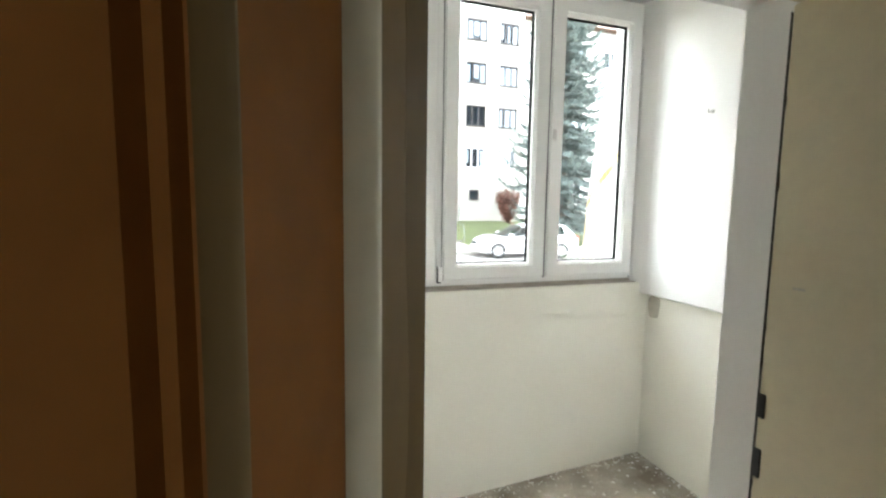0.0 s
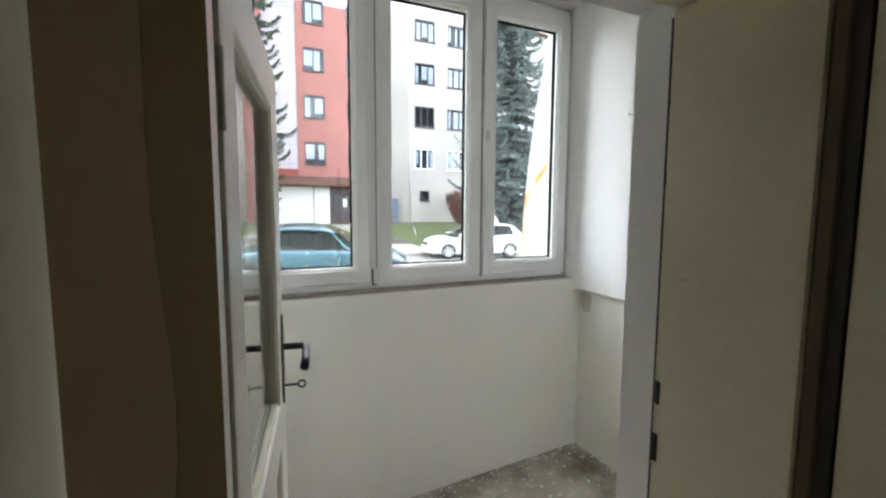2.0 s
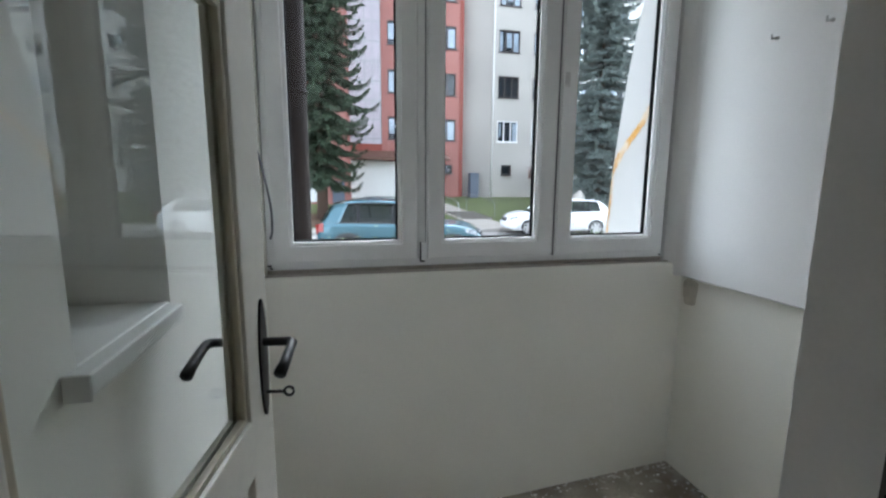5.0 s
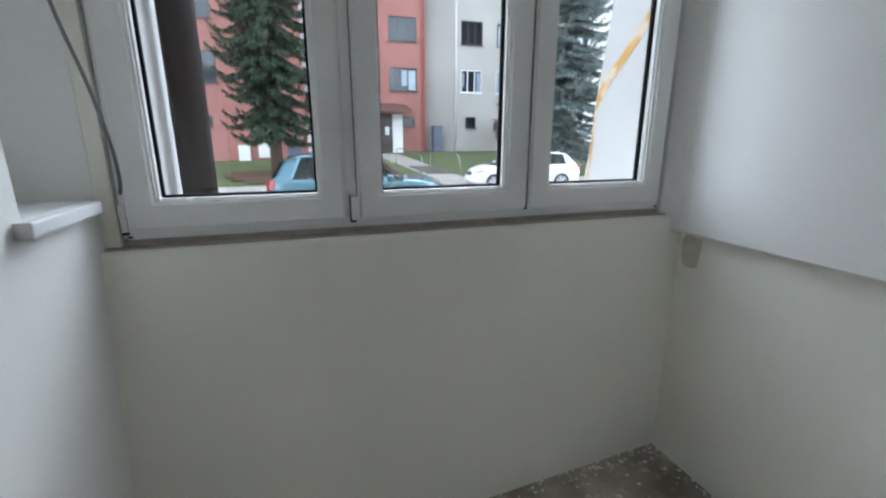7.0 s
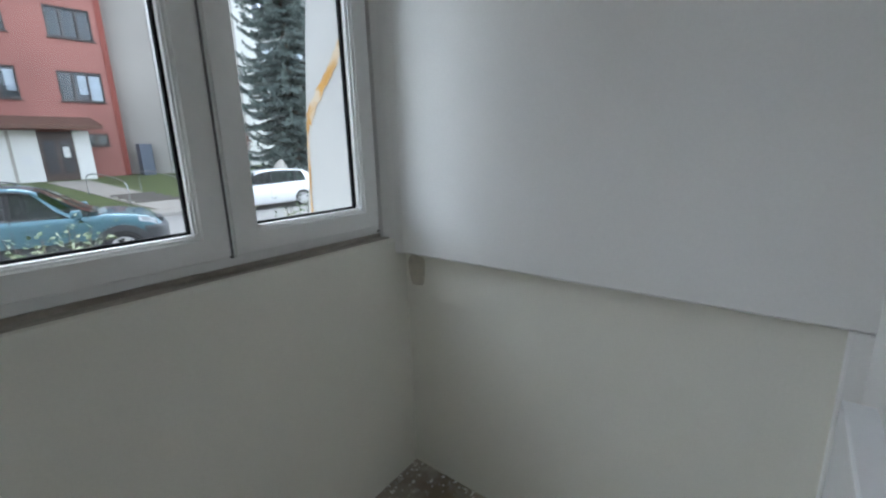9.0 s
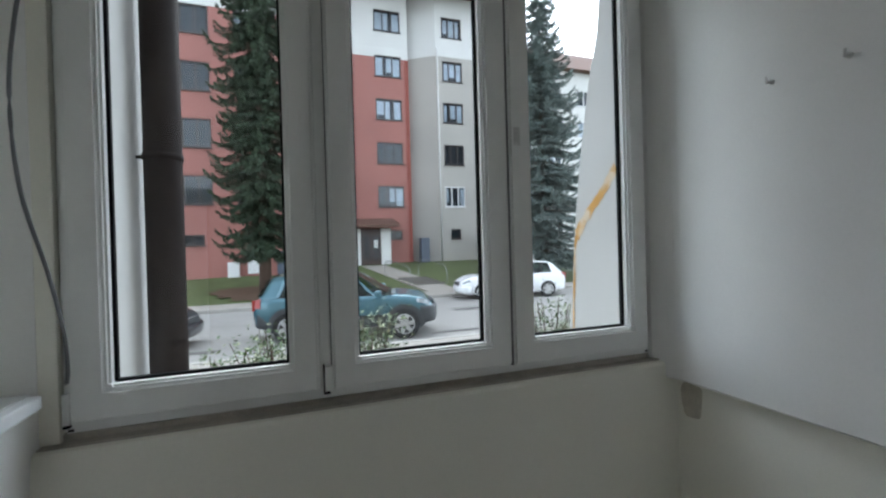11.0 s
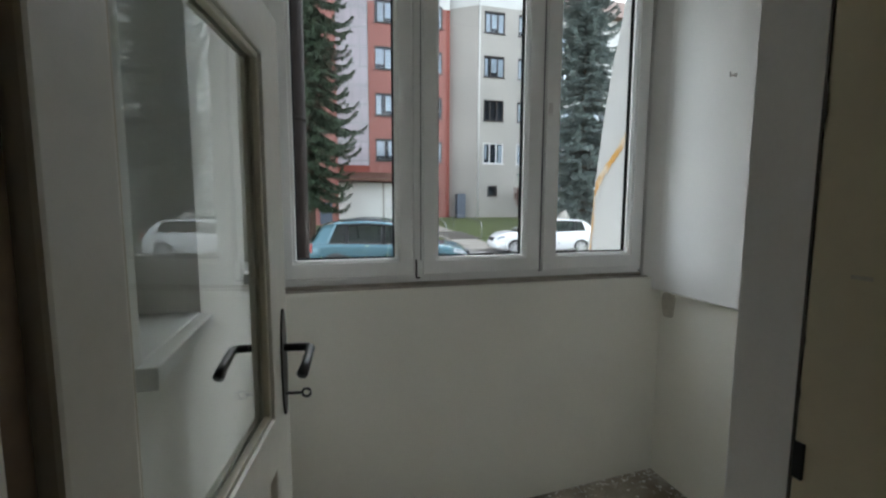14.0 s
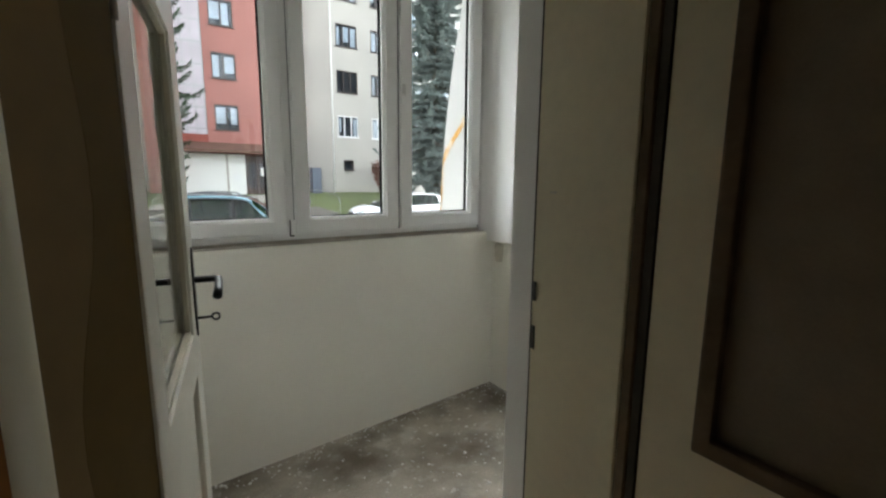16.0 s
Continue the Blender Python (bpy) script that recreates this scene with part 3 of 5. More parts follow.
# ---- the three-light window ----
def big_window():
    win = group_thing("window_1", "white plastic three-light window with clear double glazing", "window", kind="structure")
    z0, z1 = 1.05, 2.565
    lights = [(0.324, 0.742), (0.922, 1.338), (1.505, 1.909)]
    gz0, gz1 = 1.155, 2.44
    bm = holed(0.23, 2.003, z0, z1, 2.036, 2.1, [(0.26, 0.80, z0 + 0.055, z1 - 0.055), (0.86, 1.98, z0 + 0.055, z1 - 0.055)], lambda u, v, w: (u, w, v))
    sharp = [e for e in bm.edges if e.is_manifold and e.calc_face_angle(0) > 0.5]
    bmesh.ops.bevel(bm, geom=sharp, offset=0.006, segments=2, affect="EDGES")
    part("window_frame", bm, PVC, win)
    outer = [(0.25, 0.815), (0.849, 1.418), (1.424, 1.985)]
    for (g0, g1), (s0, s1) in zip(lights, outer):
        bm = holed(s0, s1, gz0 - 0.077, gz1 + 0.077, 2.012, 2.064, [(g0, g1, gz0, gz1)], lambda u, v, w: (u, w, v))
        sharp = [e for e in bm.edges if e.is_manifold and e.calc_face_angle(0) > 0.5]
        bmesh.ops.bevel(bm, geom=sharp, offset=0.009, segments=3, affect="EDGES")
        sash = part("sash", bm, PVC, win)
        part("glazing_bead", ring_frame(g0 - 0.001, g1 + 0.001, gz0 - 0.001, gz1 + 0.001, 0.007, 2.03, 2.05, bevel=0.002), PVC, sash)
        part("gasket", ring_frame(g0 - 0.002, g1 + 0.002, gz0 - 0.002, gz1 + 0.002, 0.0145, 2.0505, 2.0655, bevel=0), GASKET, sash)
        part("pane", box(g0 - 0.004, g1 + 0.004, 2.055, 2.059, gz0 - 0.004, gz1 + 0.004), GLASS, sash, "clear glass pane").visible_shadow = False
    part("mullion_cover", box(0.8155, 0.8485, 2.027, 2.036, gz0 - 0.07, gz1 + 0.07, 0.003), PVC, win, "recessed cover strip between two sashes")
    part("sash_gap", box(0.8462, 0.8486, 2.02, 2.0268, gz0 - 0.005, gz1 + 0.07), JOINT, win, "dark joint between two sashes")
    part("sash_gap", box(1.4185, 1.4235, 2.018, 2.034, gz0 - 0.075, gz1 + 0.07), JOINT, win, "dark joint between two sashes")
    foot = part("hinge", box(0.8285, 0.8487, 2.0115, 2.0268, gz0 - 0.077, gz0 - 0.008, 0.003, seg=2), PVC, win, "white corner hinge cover")
    part("hinge_shadow_gap", box(0.8245, 0.8283, 2.016, 2.0268, gz0 - 0.082, gz0 - 0.004), GASKET, foot, "dark gap beside the hinge cover")
    part("hinge_pin", box(0.8245, 0.842, 2.009, 2.018, gz0 - 0.084, gz0 - 0.0785, 0.001), GASKET, foot, "small dark hinge pin")
    part("corner_hinge", box(0.232, 0.246, 2.024, 2.0355, 1.068, 1.074, 0.001), GASKET, win, "small dark hinge cover")
    part("corner_hinge", box(0.2305, 0.246, 2.026, 2.0355, 1.0745, 1.15, 0.003, seg=2), PVC, win, "white corner hinge cover")
    for hx in (1.452, 0.79):
        part("handle_socket", box(hx - 0.012, hx + 0.012, 2.0105, 2.0125, 1.795, 1.855, 0.001), SMUDGE if hx > 1 else PVC, win, "grey smudge where a handle was removed" if hx > 1 else "blank handle cover")
    for sx, sz in ((0.245, 1.06), (1.99, 1.062)):
        part("screw_cap", box(sx - 0.006, sx + 0.006, 2.033, 2.0355, sz - 0.003, sz + 0.003, 0.001), GASKET, win, "small screw hole")
    return win


big_window()


# ---- niche sills, hooks, cable ----
def niche_sill(y0, y1):
    s = group_thing("window_sill", "white moulded sill board in a wall niche", "sill", (0, 0, 0), kind="structure")
    part("board", box(XL - 0.165, XL + 0.001, y0 + 0.002, y1 - 0.002, 1.15, 1.168, 0.003), SILL, s)
    part("nose", box(XL + 0.0015, XL + 0.03, y0 - 0.03, y1 - 0.022, 1.138, 1.1685, 0.007, seg=3), SILL, s)
    part("end_cap", box(XL + 0.002, XL + 0.031, y0 - 0.035, y0 - 0.0305, 1.136, 1.169, 0.001), ENDCAP, s, "pale grey end cap")


niche_sill(0.88, 1.185)
niche_sill(1.702, 1.995)


def wall_hook(x, y, z, s):
    h = group_thing("wall_hook", "small bent metal coat hook screwed into the wall", "hook", (x, y, z), group="coat hooks")
    part("peg", tube(smooth_line([(0, 0, 0), (-0.022 * s, -0.002, -0.003), (-0.032 * s, -0.006, -0.008), (-0.042 * s, -0.012, 0.006)], 5), 0.0032, 8), STEEL, h, smooth=True)
    part("screw_collar", tube([(0, 0, 0), (-0.006 * s, 0, 0)], 0.007, 10), STEEL, h, smooth=True)


for y in (1.607, 1.427, 1.25):
    wall_hook(XR, y, 1.912, 1)
wall_hook(XL, 1.645, 1.885, -1)

cable = tube(smooth_line([(0.235, 1.975, 2.56), (0.225, 1.975, 2.2), (0.2, 1.96, 2.0), (0.195, 1.94, 1.82), (0.208, 1.94, 1.62), (0.242, 1.96, 1.44), (0.262, 1.97, 1.31), (0.262, 1.985, 1.22), (0.25, 2.008, 1.18)], 6), 0.0042, 8)
tagged(part("cable", cable, CABLE, smooth=True), "loose grey cable hanging beside the window", "cable")

chips_v, chips_f = [], []
crng = random.Random(31)
for k in range(520):
    if k % 2:
        edge = crng.random()
        x, y = (crng.uniform(0.2, 2.07), YW - abs(crng.gauss(0, 0.035)) - 0.004) if edge < 0.55 else (XRLOW - abs(crng.gauss(0, 0.035)) - 0.004, crng.uniform(0.72, YW - 0.01))
    else:
        x, y = crng.uniform(0.3, 2.05), crng.uniform(0.75, 1.97)
    y = min(y, YW - 0.004 - LEAN * (2.085 - x)) if y < YW - 0.12 else y - LEAN * (2.085 - x)
    r = crng.uniform(0.002, 0.0085) * (1.5 if k % 6 == 0 else 1)
    h = min(r * crng.uniform(0.3, 0.8), 0.004)
    a0 = crng.random() * 6.28
    i = len(chips_v)
    for q in range(5):
        a = a0 + 6.28 * q / 5
        rr = r * crng.uniform(0.6, 1.15)
        chips_v.append((x + rr * math.cos(a), y + rr * math.sin(a), 0.0005))
    chips_v.append((x, y, h))
    chips_f += [(i + q, i + (q + 1) % 5, i + 5) for q in range(5)]
tagged(raw("plaster_chips", chips_v, chips_f, PLASTER), "small crumbs of plaster scattered on the floor", "debris", kind="stuff")


# ---- outside: ground, road, pavements ----
ROADZ = -0.68


def ground_height(y):
    pts = [(-60, -0.78), (18.0, -0.78), (19.3, -0.6), (22, -0.3), (26, 0.15), (28.5, 0.45), (31, 0.5), (3000, 0.5)]
    for (a, za), (b, zb) in zip(pts, pts[1:]):
        if y <= b:
            return za + (zb - za) * max(0, (y - a)) / (b - a)
    return 0.5


xs = [-1500, -300, -80] + [-40 + 2 * k for k in range(41)] + [80, 300, 1500]
ys = [2.36, 4, 6, 8, 10, 14, 18.0, 19.3, 20.5, 21.2, 22, 23, 24, 25, 26, 27, 28, 29, 30, 34, 45, 80, 200, 600, 2500]
rng = random.Random(4)
gv, gf = [], []
for j, y in enumerate(ys):
    for i, x in enumerate(xs):
        wob = 0.05 * math.sin(x * 0.9 + y * 0.6) * (1 if 20 < y < 28 else 0)
        gv.append((x, y, ground_height(y) + wob))
for j in range(len(ys) - 1):
    for i in range(len(xs) - 1):
        a = j * len(xs) + i
        gf.append((a, a + 1, a + len(xs) + 1, a + len(xs)))
tagged(raw("ground", gv, gf, GRASS, smooth=True), "green lawn rising gently to the apartment building", "lawn", kind="structure")
tagged(part("road", box(-60, 60, 9.9, 17.9, -0.8, ROADZ), ASPHALT), "worn grey asphalt street", "road", kind="structure")
tagged(part("pavement", box(-60, 60, 7.6, 9.74, -0.8, -0.57), PAVING), "pale paved footway beside the street", "pavement", kind="structure")
far_pave = tagged(part("pavement", box(-60, 60, 18.06, 19.5, -0.8, -0.55), PAVING), "pale paved footway across the street", "pavement", kind="structure")
tagged(part("front_bed", box(-30, 30, 2.36, 7.58, -0.9, -0.58), EARTH), "earth bed along the house front", "ground", kind="structure")
kerb_group = [tagged(group_thing("kerb", "row of pale kerb stones along the street", "kerb", kind="structure")) for _ in (0, 1)]
stone_mesh = None
for kerb, (y0, y1) in zip(kerb_group, ((9.742, 9.898), (17.902, 18.058))):
    for k in range(34):
        x = -14 + k
        if stone_mesh is None:
            first = part("kerb_stone", box(0.004, 0.996, 0, 0.156, -0.8, -0.552, 0.012), KERB, kerb)
            stone_mesh = first.data
            first.location = (x, y0, 0)
        else:
            o = new("kerb_stone", stone_mesh)
            o.parent = kerb
            o.location = (x, y0, 0)

# path with steps up to the entrance
STEPSTONE = mat("dark_step_stone", (0.13, 0.12, 0.105), 0.9, vary=0.2, scale=4)
path = group_thing("entrance_path", "pale concrete path with a few steps up the lawn", "path", kind="structure")
for k in range(12):
    t0, t1 = k / 12, (k + 1) / 12
    y0, y1 = 19.4 + 8.2 * t0, 19.4 + 8.2 * t1
    xc0, xc1 = 7.4 - 1.7 * t0, 7.4 - 1.7 * t1
    z0, z1 = ground_height(y0) + 0.05, ground_height(y1) + 0.05
    v = [(xc0 - 0.75, y0, z0), (xc0 + 0.75, y0, z0), (xc1 + 0.75, y1, z1), (xc1 - 0.75, y1, z1)]
    v += [(a, b, c - 0.25) for a, b, c in v]
    raw("slab", v, [(0, 1, 2, 3), (4, 7, 6, 5), (0, 4, 5, 1), (1, 5, 6, 2), (2, 6, 7, 3), (3, 7, 4, 0)], PAVING, path)
for k in range(4):
    y = 20.9 + 0.55 * k
    xc = 7.4 - 1.7 * (y - 20.0) / 7.6
    part("step", box(xc - 0.8, xc + 0.8, y, y + 0.13, ground_height(y) - 0.1, ground_height(y) + 0.15, 0.01), STEPSTONE, path)
for sx in (-0.95, 0.95):
    r = group_thing("handrail", "bent galvanised handrail beside the steps", "handrail", (0, 0, 0), group="stair handrails")
    base = [(7.4 - 1.7 * (y - 20.0) / 7.6 + sx, y, ground_height(y)) for y in (21.0, 21.6, 23.2, 23.8)]
    pts = [base[0], (base[0][0], base[0][1], base[0][2] + 0.75), (base[1][0], base[1][1], base[1][2] + 0.95), (base[2][0], base[2][1], base[2][2] + 0.95), (base[3][0], base[3][1], base[3][2] + 0.7), base[3]]
    part("rail", tube(smooth_line(pts, 4), 0.021, 8), RAIL, r, smooth=True)


TAR = mat("dark_tar_patch", (0.11, 0.105, 0.1), 0.9, vary=0.3, scale=3, fine=30, bump=0.4)
trng = random.Random(13)
for px, py, rw, rd in ((-1.6, 11.3, 0.9, 0.16), (-2.3, 13.6, 0.55, 0.12), (4.9, 11.0, 1.1, 0.12), (6.6, 14.4, 0.8, 0.3), (3.2, 15.6, 1.3, 0.14)):
    rim_pts = [(px + rw * math.cos(2 * math.pi * k / 22) * trng.uniform(0.75, 1.1), py + rd * math.sin(2 * math.pi * k / 22) * trng.uniform(0.7, 1.2)) for k in range(22)]
    v = [(a, b, ROADZ + 0.008) for a, b in rim_pts] + [(a, b, ROADZ - 0.02) for a, b in rim_pts]
    tagged(raw("road_patch", v, [tuple(range(22))] + [(k, k + 22, (k + 1) % 22 + 22, (k + 1) % 22) for k in range(22)], TAR), "dark tar repair patch in the asphalt", "road patch", kind="structure")


# ---- outside of this house ----
tagged(part("outer_wall_left", box(-0.6, 0.2, 2.302, 2.86, -0.9, 4.2, 0.01), WHITEWALL), "white rendered wall beside the window", "wall", kind="structure")
tagged(part("outer_wall_front", box(-9, -0.602, 2.302, 2.6, -0.9, 8), WHITEWALL), "white rendered house front", "wall", kind="structure")
tagged(part("outer_wall_front", box(2.45, 12, 2.31, 2.4, -0.9, 8), WHITEWALL), "white rendered house front", "wall", kind="structure")
tagged(part("outer_wall_top", box(-0.6, 2.45, 2.302, 2.5, TOP + 0.3, 8), WHITEWALL), "white rendered wall above the window", "wall", kind="structure")
tagged(part("outer_ledge", box(0.17, 2.3, 2.102, 2.36, 0.95, 1.02, 0.006), WHITEWALL), "white outer ledge of the window", "ledge", kind="structure")

# flared buttress wall to the right of the window, stained by rust
prof = smooth_line([(2.62, -0.9, 0), (2.6, 0.9, 0), (2.565, 1.25, 0), (2.54, 1.5, 0), (2.485, 1.85, 0), (2.41, 2.2, 0), (2.33, 2.5, 0), (2.305, 3.2, 0)], 4)
v, f = [], []
for p in prof:
    v += [(2.06, p.x, p.y), (2.42, p.x, p.y), (2.42, 2.095, p.y), (2.06, 2.095, p.y)]
for k in range(len(prof) - 1):
    a, b = 4 * k, 4 * k + 4
    for q in range(4):
        f.append((a + q, a + (q + 1) % 4, b + (q + 1) % 4, b + q))
f += [(0, 3, 2, 1), tuple(len(v) - 4 + q for q in range(4))]
butt = tagged(raw("buttress", v, f, WHITEWALL), "white rendered buttress with a rusty stain", "wall", kind="structure")
stain = smooth_line([(2.25, 1.79, 0), (2.33, 1.70, 0), (2.42, 1.62, 0), (2.505, 1.53, 0), (2.535, 1.46, 0), (2.548, 1.3, 0), (2.562, 1.12, 0), (2.565, 0.95, 0)], 6)
sv, sf = [], []
srng = random.Random(7)
for k, p in enumerate(stain):
    w = (0.021 if p.y > 1.5 else 0.012) * (0.75 + 0.6 * srng.random())
    sv += [(2.0575, p.x - 0.7 * w, p.y - w), (2.0575, p.x + 0.35 * w, p.y + w)]
    if k:
        sf.append((2 * k - 2, 2 * k, 2 * k + 1, 2 * k - 1))
raw("rust_stain", sv, sf, RUST, butt, "orange rust stain")

pipe = group_thing("drainpipe", "dark brown metal drainpipe fixed beside the window", "drainpipe", (0.29, 2.73, -0.9))
part("pipe", tube([(0, 0, 0), (0, 0, 5)], 0.066, 24), PIPE, pipe, smooth=True)
for z in (2.75, 4.4):
    part("bracket", tube([(0, 0, z - 0.012), (0, 0, z + 0.012)], 0.071, 24), PIPE, pipe, smooth=True)
    part("bracket_bar", box(-0.13, -0.06, -0.006, 0.006, z - 0.006, z + 0.006), PIPE, pipe)


# ---- the apartment building ----
def house_window(parent, x, z, w, h, y, framemat, lights=3, curtain=0.5, rngw=None, depth=0.12):
    """One window of the building: frame, mullions, panes, sill."""
    win = part("window", ring_frame(x - w / 2, x + w / 2, z - h / 2, z + h / 2, 0.075, y + 0.03, y + depth, bevel=0), framemat, parent)
    n = lights
    for k in range(1, n):
        mx = x - w / 2 + w * k / n
        part("mullion", box(mx - 0.04, mx + 0.04, y + 0.04, y + depth - 0.01, z - h / 2 + 0.07, z + h / 2 - 0.07), framemat, win)
    for k in range(n):
        a, b = x - w / 2 + w * k / n + 0.03, x - w / 2 + w * (k + 1) / n - 0.03
        part("pane", box(a, b, y + 0.07, y + 0.075, z - h / 2 + 0.06, z + h / 2 - 0.06), HOUSEGLASS, win)
        lit = rngw.random() < curtain
        # dark sheet in place of the unlit room, also the shadow above the curtain
        part("room_shade_sheet", box(a, b, y + 0.2, y + 0.22, z - h / 2 + 0.02, z + h / 2 - 0.02), ROOMSHADE, win)
        if lit:
            c0 = a + (b - a) * rngw.choice((0.0, 0.0, 0.0, 0.35))
            c1 = b - (b - a) * rngw.choice((0.0, 0.0, 0.0, 0.35))
            part("curtain", box(c0, max(c1, c0 + 0.1), y + 0.15, y + 0.165, z - h / 2 + h * rngw.choice((0.02, 0.02, 0.25)), z + h / 2 - 0.16), CURTAIN, win)
    part("sill", box(x - w / 2 - 0.06, x + w / 2 + 0.06, y - 0.09, y + 0.03, z - h / 2 - 0.06, z - h / 2 - 0.003), framemat, win)
    return win


house = group_thing("apartment_building", "tall apartment building rendered red and grey with many windows", "building")
hrng = random.Random(11)
H0, H1 = 0.3, 18.9
rows = (4.93, 7.86, 10.8, 13.7, 16.75)
BAND = 14.35


def facade(name, x0, x1, y, wins, lower, upper, band, label):
    """Part of the front between x0 and x1, with real openings, in two colours."""
    hole = [(x - w / 2, x + w / 2, z - h / 2, z + h / 2) for x, z, w, h, fm, nl, cu in wins]
    for zz0, zz1, m in ((H0 - 0.6, band, lower), (band + 0.002, H1, upper)):
        hs = [q for q in hole if q[2] < zz1 and q[3] > zz0]
        part("wall", holed(x0, x1, zz0, zz1, y, y + 0.28, hs, lambda u, v, w: (u, w, v)), m, house, label)
    for x, z, w, h, fm, nl, cu in wins:
        house_window(house, x, z, w, h, y, fm, nl, cu, hrng)


D, Wf = DARKFRAME, WHITEFRAME
grey = [(11.87, z, 1.5, 1.42, Wf if k == 0 else D, 3, 0.1 if k == 1 else 0.5 if k == 0 else 0.97) for k, z in enumerate(rows)]
grey += [(14.35, z, 1.45, 1.42, Wf if k == 0 else D, 3, 0.85) for k, z in enumerate(rows)]
grey += [(11.85, 2.33, 0.75, 0.7, D, 1, 0.0)]
facade("grey", 10.66, 15.5, 29.0, grey, GREYWALL, PALEWALL, 14.7, "grey rendered front")
red = [(4.36, z + 0.02, 1.3, 1.45, D, 2, 0.92) for z in rows[:4]] + [(7.35, z, 1.8, 1.42, D, 3, 0.35 if z < 8 else 0.97) for z in rows]
red += [(7.5, 2.35, 1.1, 0.6, D, 2, 0.0)]
facade("red", 3.3, 8.75, 29.3, red, REDWALL, PALEWALL, 14.25, "red rendered front")
part("stair_glazing", box(1.2, 3.298, 29.45, 29.6, 3.9, H1), STAIRGLASS, house, "pale frosted stairwell glazing")
for k in range(12):
    part("glazing_bar", box(1.2, 3.298, 29.41, 29.448, 4.2 + 1.2 * k, 4.26 + 1.2 * k), RAIL, house)
for k in range(5):
    part("glazing_bar", box(1.24 + 0.5 * k, 1.28 + 0.5 * k, 29.4, 29.449, 3.9, H1), RAIL, house)
left = [(-3.9, z, 2.0, 1.5, D, 3, 0.35) for z in (4.75, 7.7, 10.65, 13.6)] + [(-8.6, z, 2.0, 1.5, D, 3, 0.35) for z in (4.75, 7.7, 10.65, 13.6)]
left += [(-1.0, z, 1.5, 1.5, D, 3, 0.35) for z in (4.75, 7.7, 10.65, 13.6)]
left += [(-3.9, 2.15, 1.1, 0.55, D, 2, 0.0), (-8.6, 2.15, 1.1, 0.55, D, 2, 0.0)]
facade("left", -13, 1.0, 26.0, left, REDWALL, PALEWALL, BAND, "red rendered front")
part("wall", box(1.002, 1.19, 26.28, 30, H0 - 0.6, H1), REDWALL, house, "red rendered side wall")
# splayed strip between the red and the grey front
v = [(8.752, 30.3, -0.2), (10.658, 29.0, -0.2), (10.658, 29.0, 14.7), (8.752, 30.3, 14.7), (8.752, 30.6, -0.2), (10.658, 29.3, -0.2), (10.658, 29.3, 14.7), (8.752, 30.6, 14.7)]
sixf = [(0, 1, 2, 3), (4, 7, 6, 5), (0, 4, 5, 1), (1, 5, 6, 2), (2, 6, 7, 3), (3, 7, 4, 0)]
raw("wall", v, sixf, GREYWALL, house, "grey splayed wall strip")
v2 = [(a, b, {-0.2: 14.702, 14.7: H1}[c]) for a, b, c in v]
raw("wall", v2, sixf, PALEWALL, house, "pale splayed wall strip")
part("wall", box(8.5, 8.752, 29.25, 30.4, -0.2, 14.2), REDDARK, house, "dark red edge strip")
part("roof", box(-13.4, 16.0, 25.6, 42, H1, H1 + 0.5, 0.05), ROOFING, house)
part("wall", box(-13, 15.5, 40, 40.3, H0 - 0.5, H1), GREYWALL, house, "grey rear wall")
part("wall", box(15.2, 15.5, 29.29, 40, H0 - 0.5, H1), GREYWALL, house, "grey rendered side wall")
part("wall", box(-13, -12.7, 26.3, 40, H0 - 0.5, H1), REDWALL, house, "red rendered side wall")
part("downpipe", tube([(10.75, 28.92, 0.3), (10.75, 28.92, 15.2)], 0.06, 10), PALEWALL, house, "pale rain pipe", smooth=True)
part("plinth", box(10.67, 15.45, 28.96, 28.998, 0.1, 0.85), GRIME, house, "stained plinth")
part("meter_cabinet", box(9.15, 9.75, 28.6, 29.2, 0.2, 2.1, 0.02), METALBOX, house, "grey-blue metal cabinet")
# entrance porch
PORCHWHITE = mat("white_porch_render", (0.76, 0.76, 0.74), 0.9, vary=0.06, scale=1, fine=20, bump=0.2)
part("porch_wall", box(0.9, 5.05, 28.3, 28.6, -0.2, 2.75), PORCHWHITE, house, "white rendered porch wall")
part("porch_wall", box(6.36, 7.0, 28.3, 28.6, -0.2, 2.75), PORCHWHITE, house, "white rendered porch wall")
part("porch_wall", box(4.0, 4.12, 28.29, 28.3, 0.0, 2.72), GRIME, house, "panel joint")
pd = part("door", box(5.052, 6.358, 28.4, 28.5, 0.2, 2.7, 0.01), DOORWOOD, house, "dark brown glazed entrance door")
for k in (0, 1):
    part("pane", box(5.2 + 0.6 * k, 5.66 + 0.6 * k, 28.38, 28.399, 0.75, 2.3), HOUSEGLASS, pd)
part("notice", box(5.9, 6.15, 28.365, 28.378, 1.5, 2.0), PLATE, pd, "pale paper notice")
part("letter_plate", box(4.35, 4.75, 28.285, 28.299, 1.2, 1.6), WHITEFRAME, house, "small pale sign on the porch")
v = [(0.6, 27.3, 2.78), (7.4, 27.3, 2.78), (7.4, 29.29, 3.3), (0.6, 29.29, 3.3)]
v += [(a, b, c + 0.16) for a, b, c in v]
raw("porch_roof", v, [(0, 3, 2, 1), (4, 5, 6, 7), (0, 1, 5, 4), (1, 2, 6, 5), (2, 3, 7, 6), (3, 0, 4, 7)], ROOFING, house, "brown porch roof")
part("wall", box(1.2, 3.298, 29.3, 29.4, 3.3, 3.898), REDDARK, house, "dark red band over the porch")
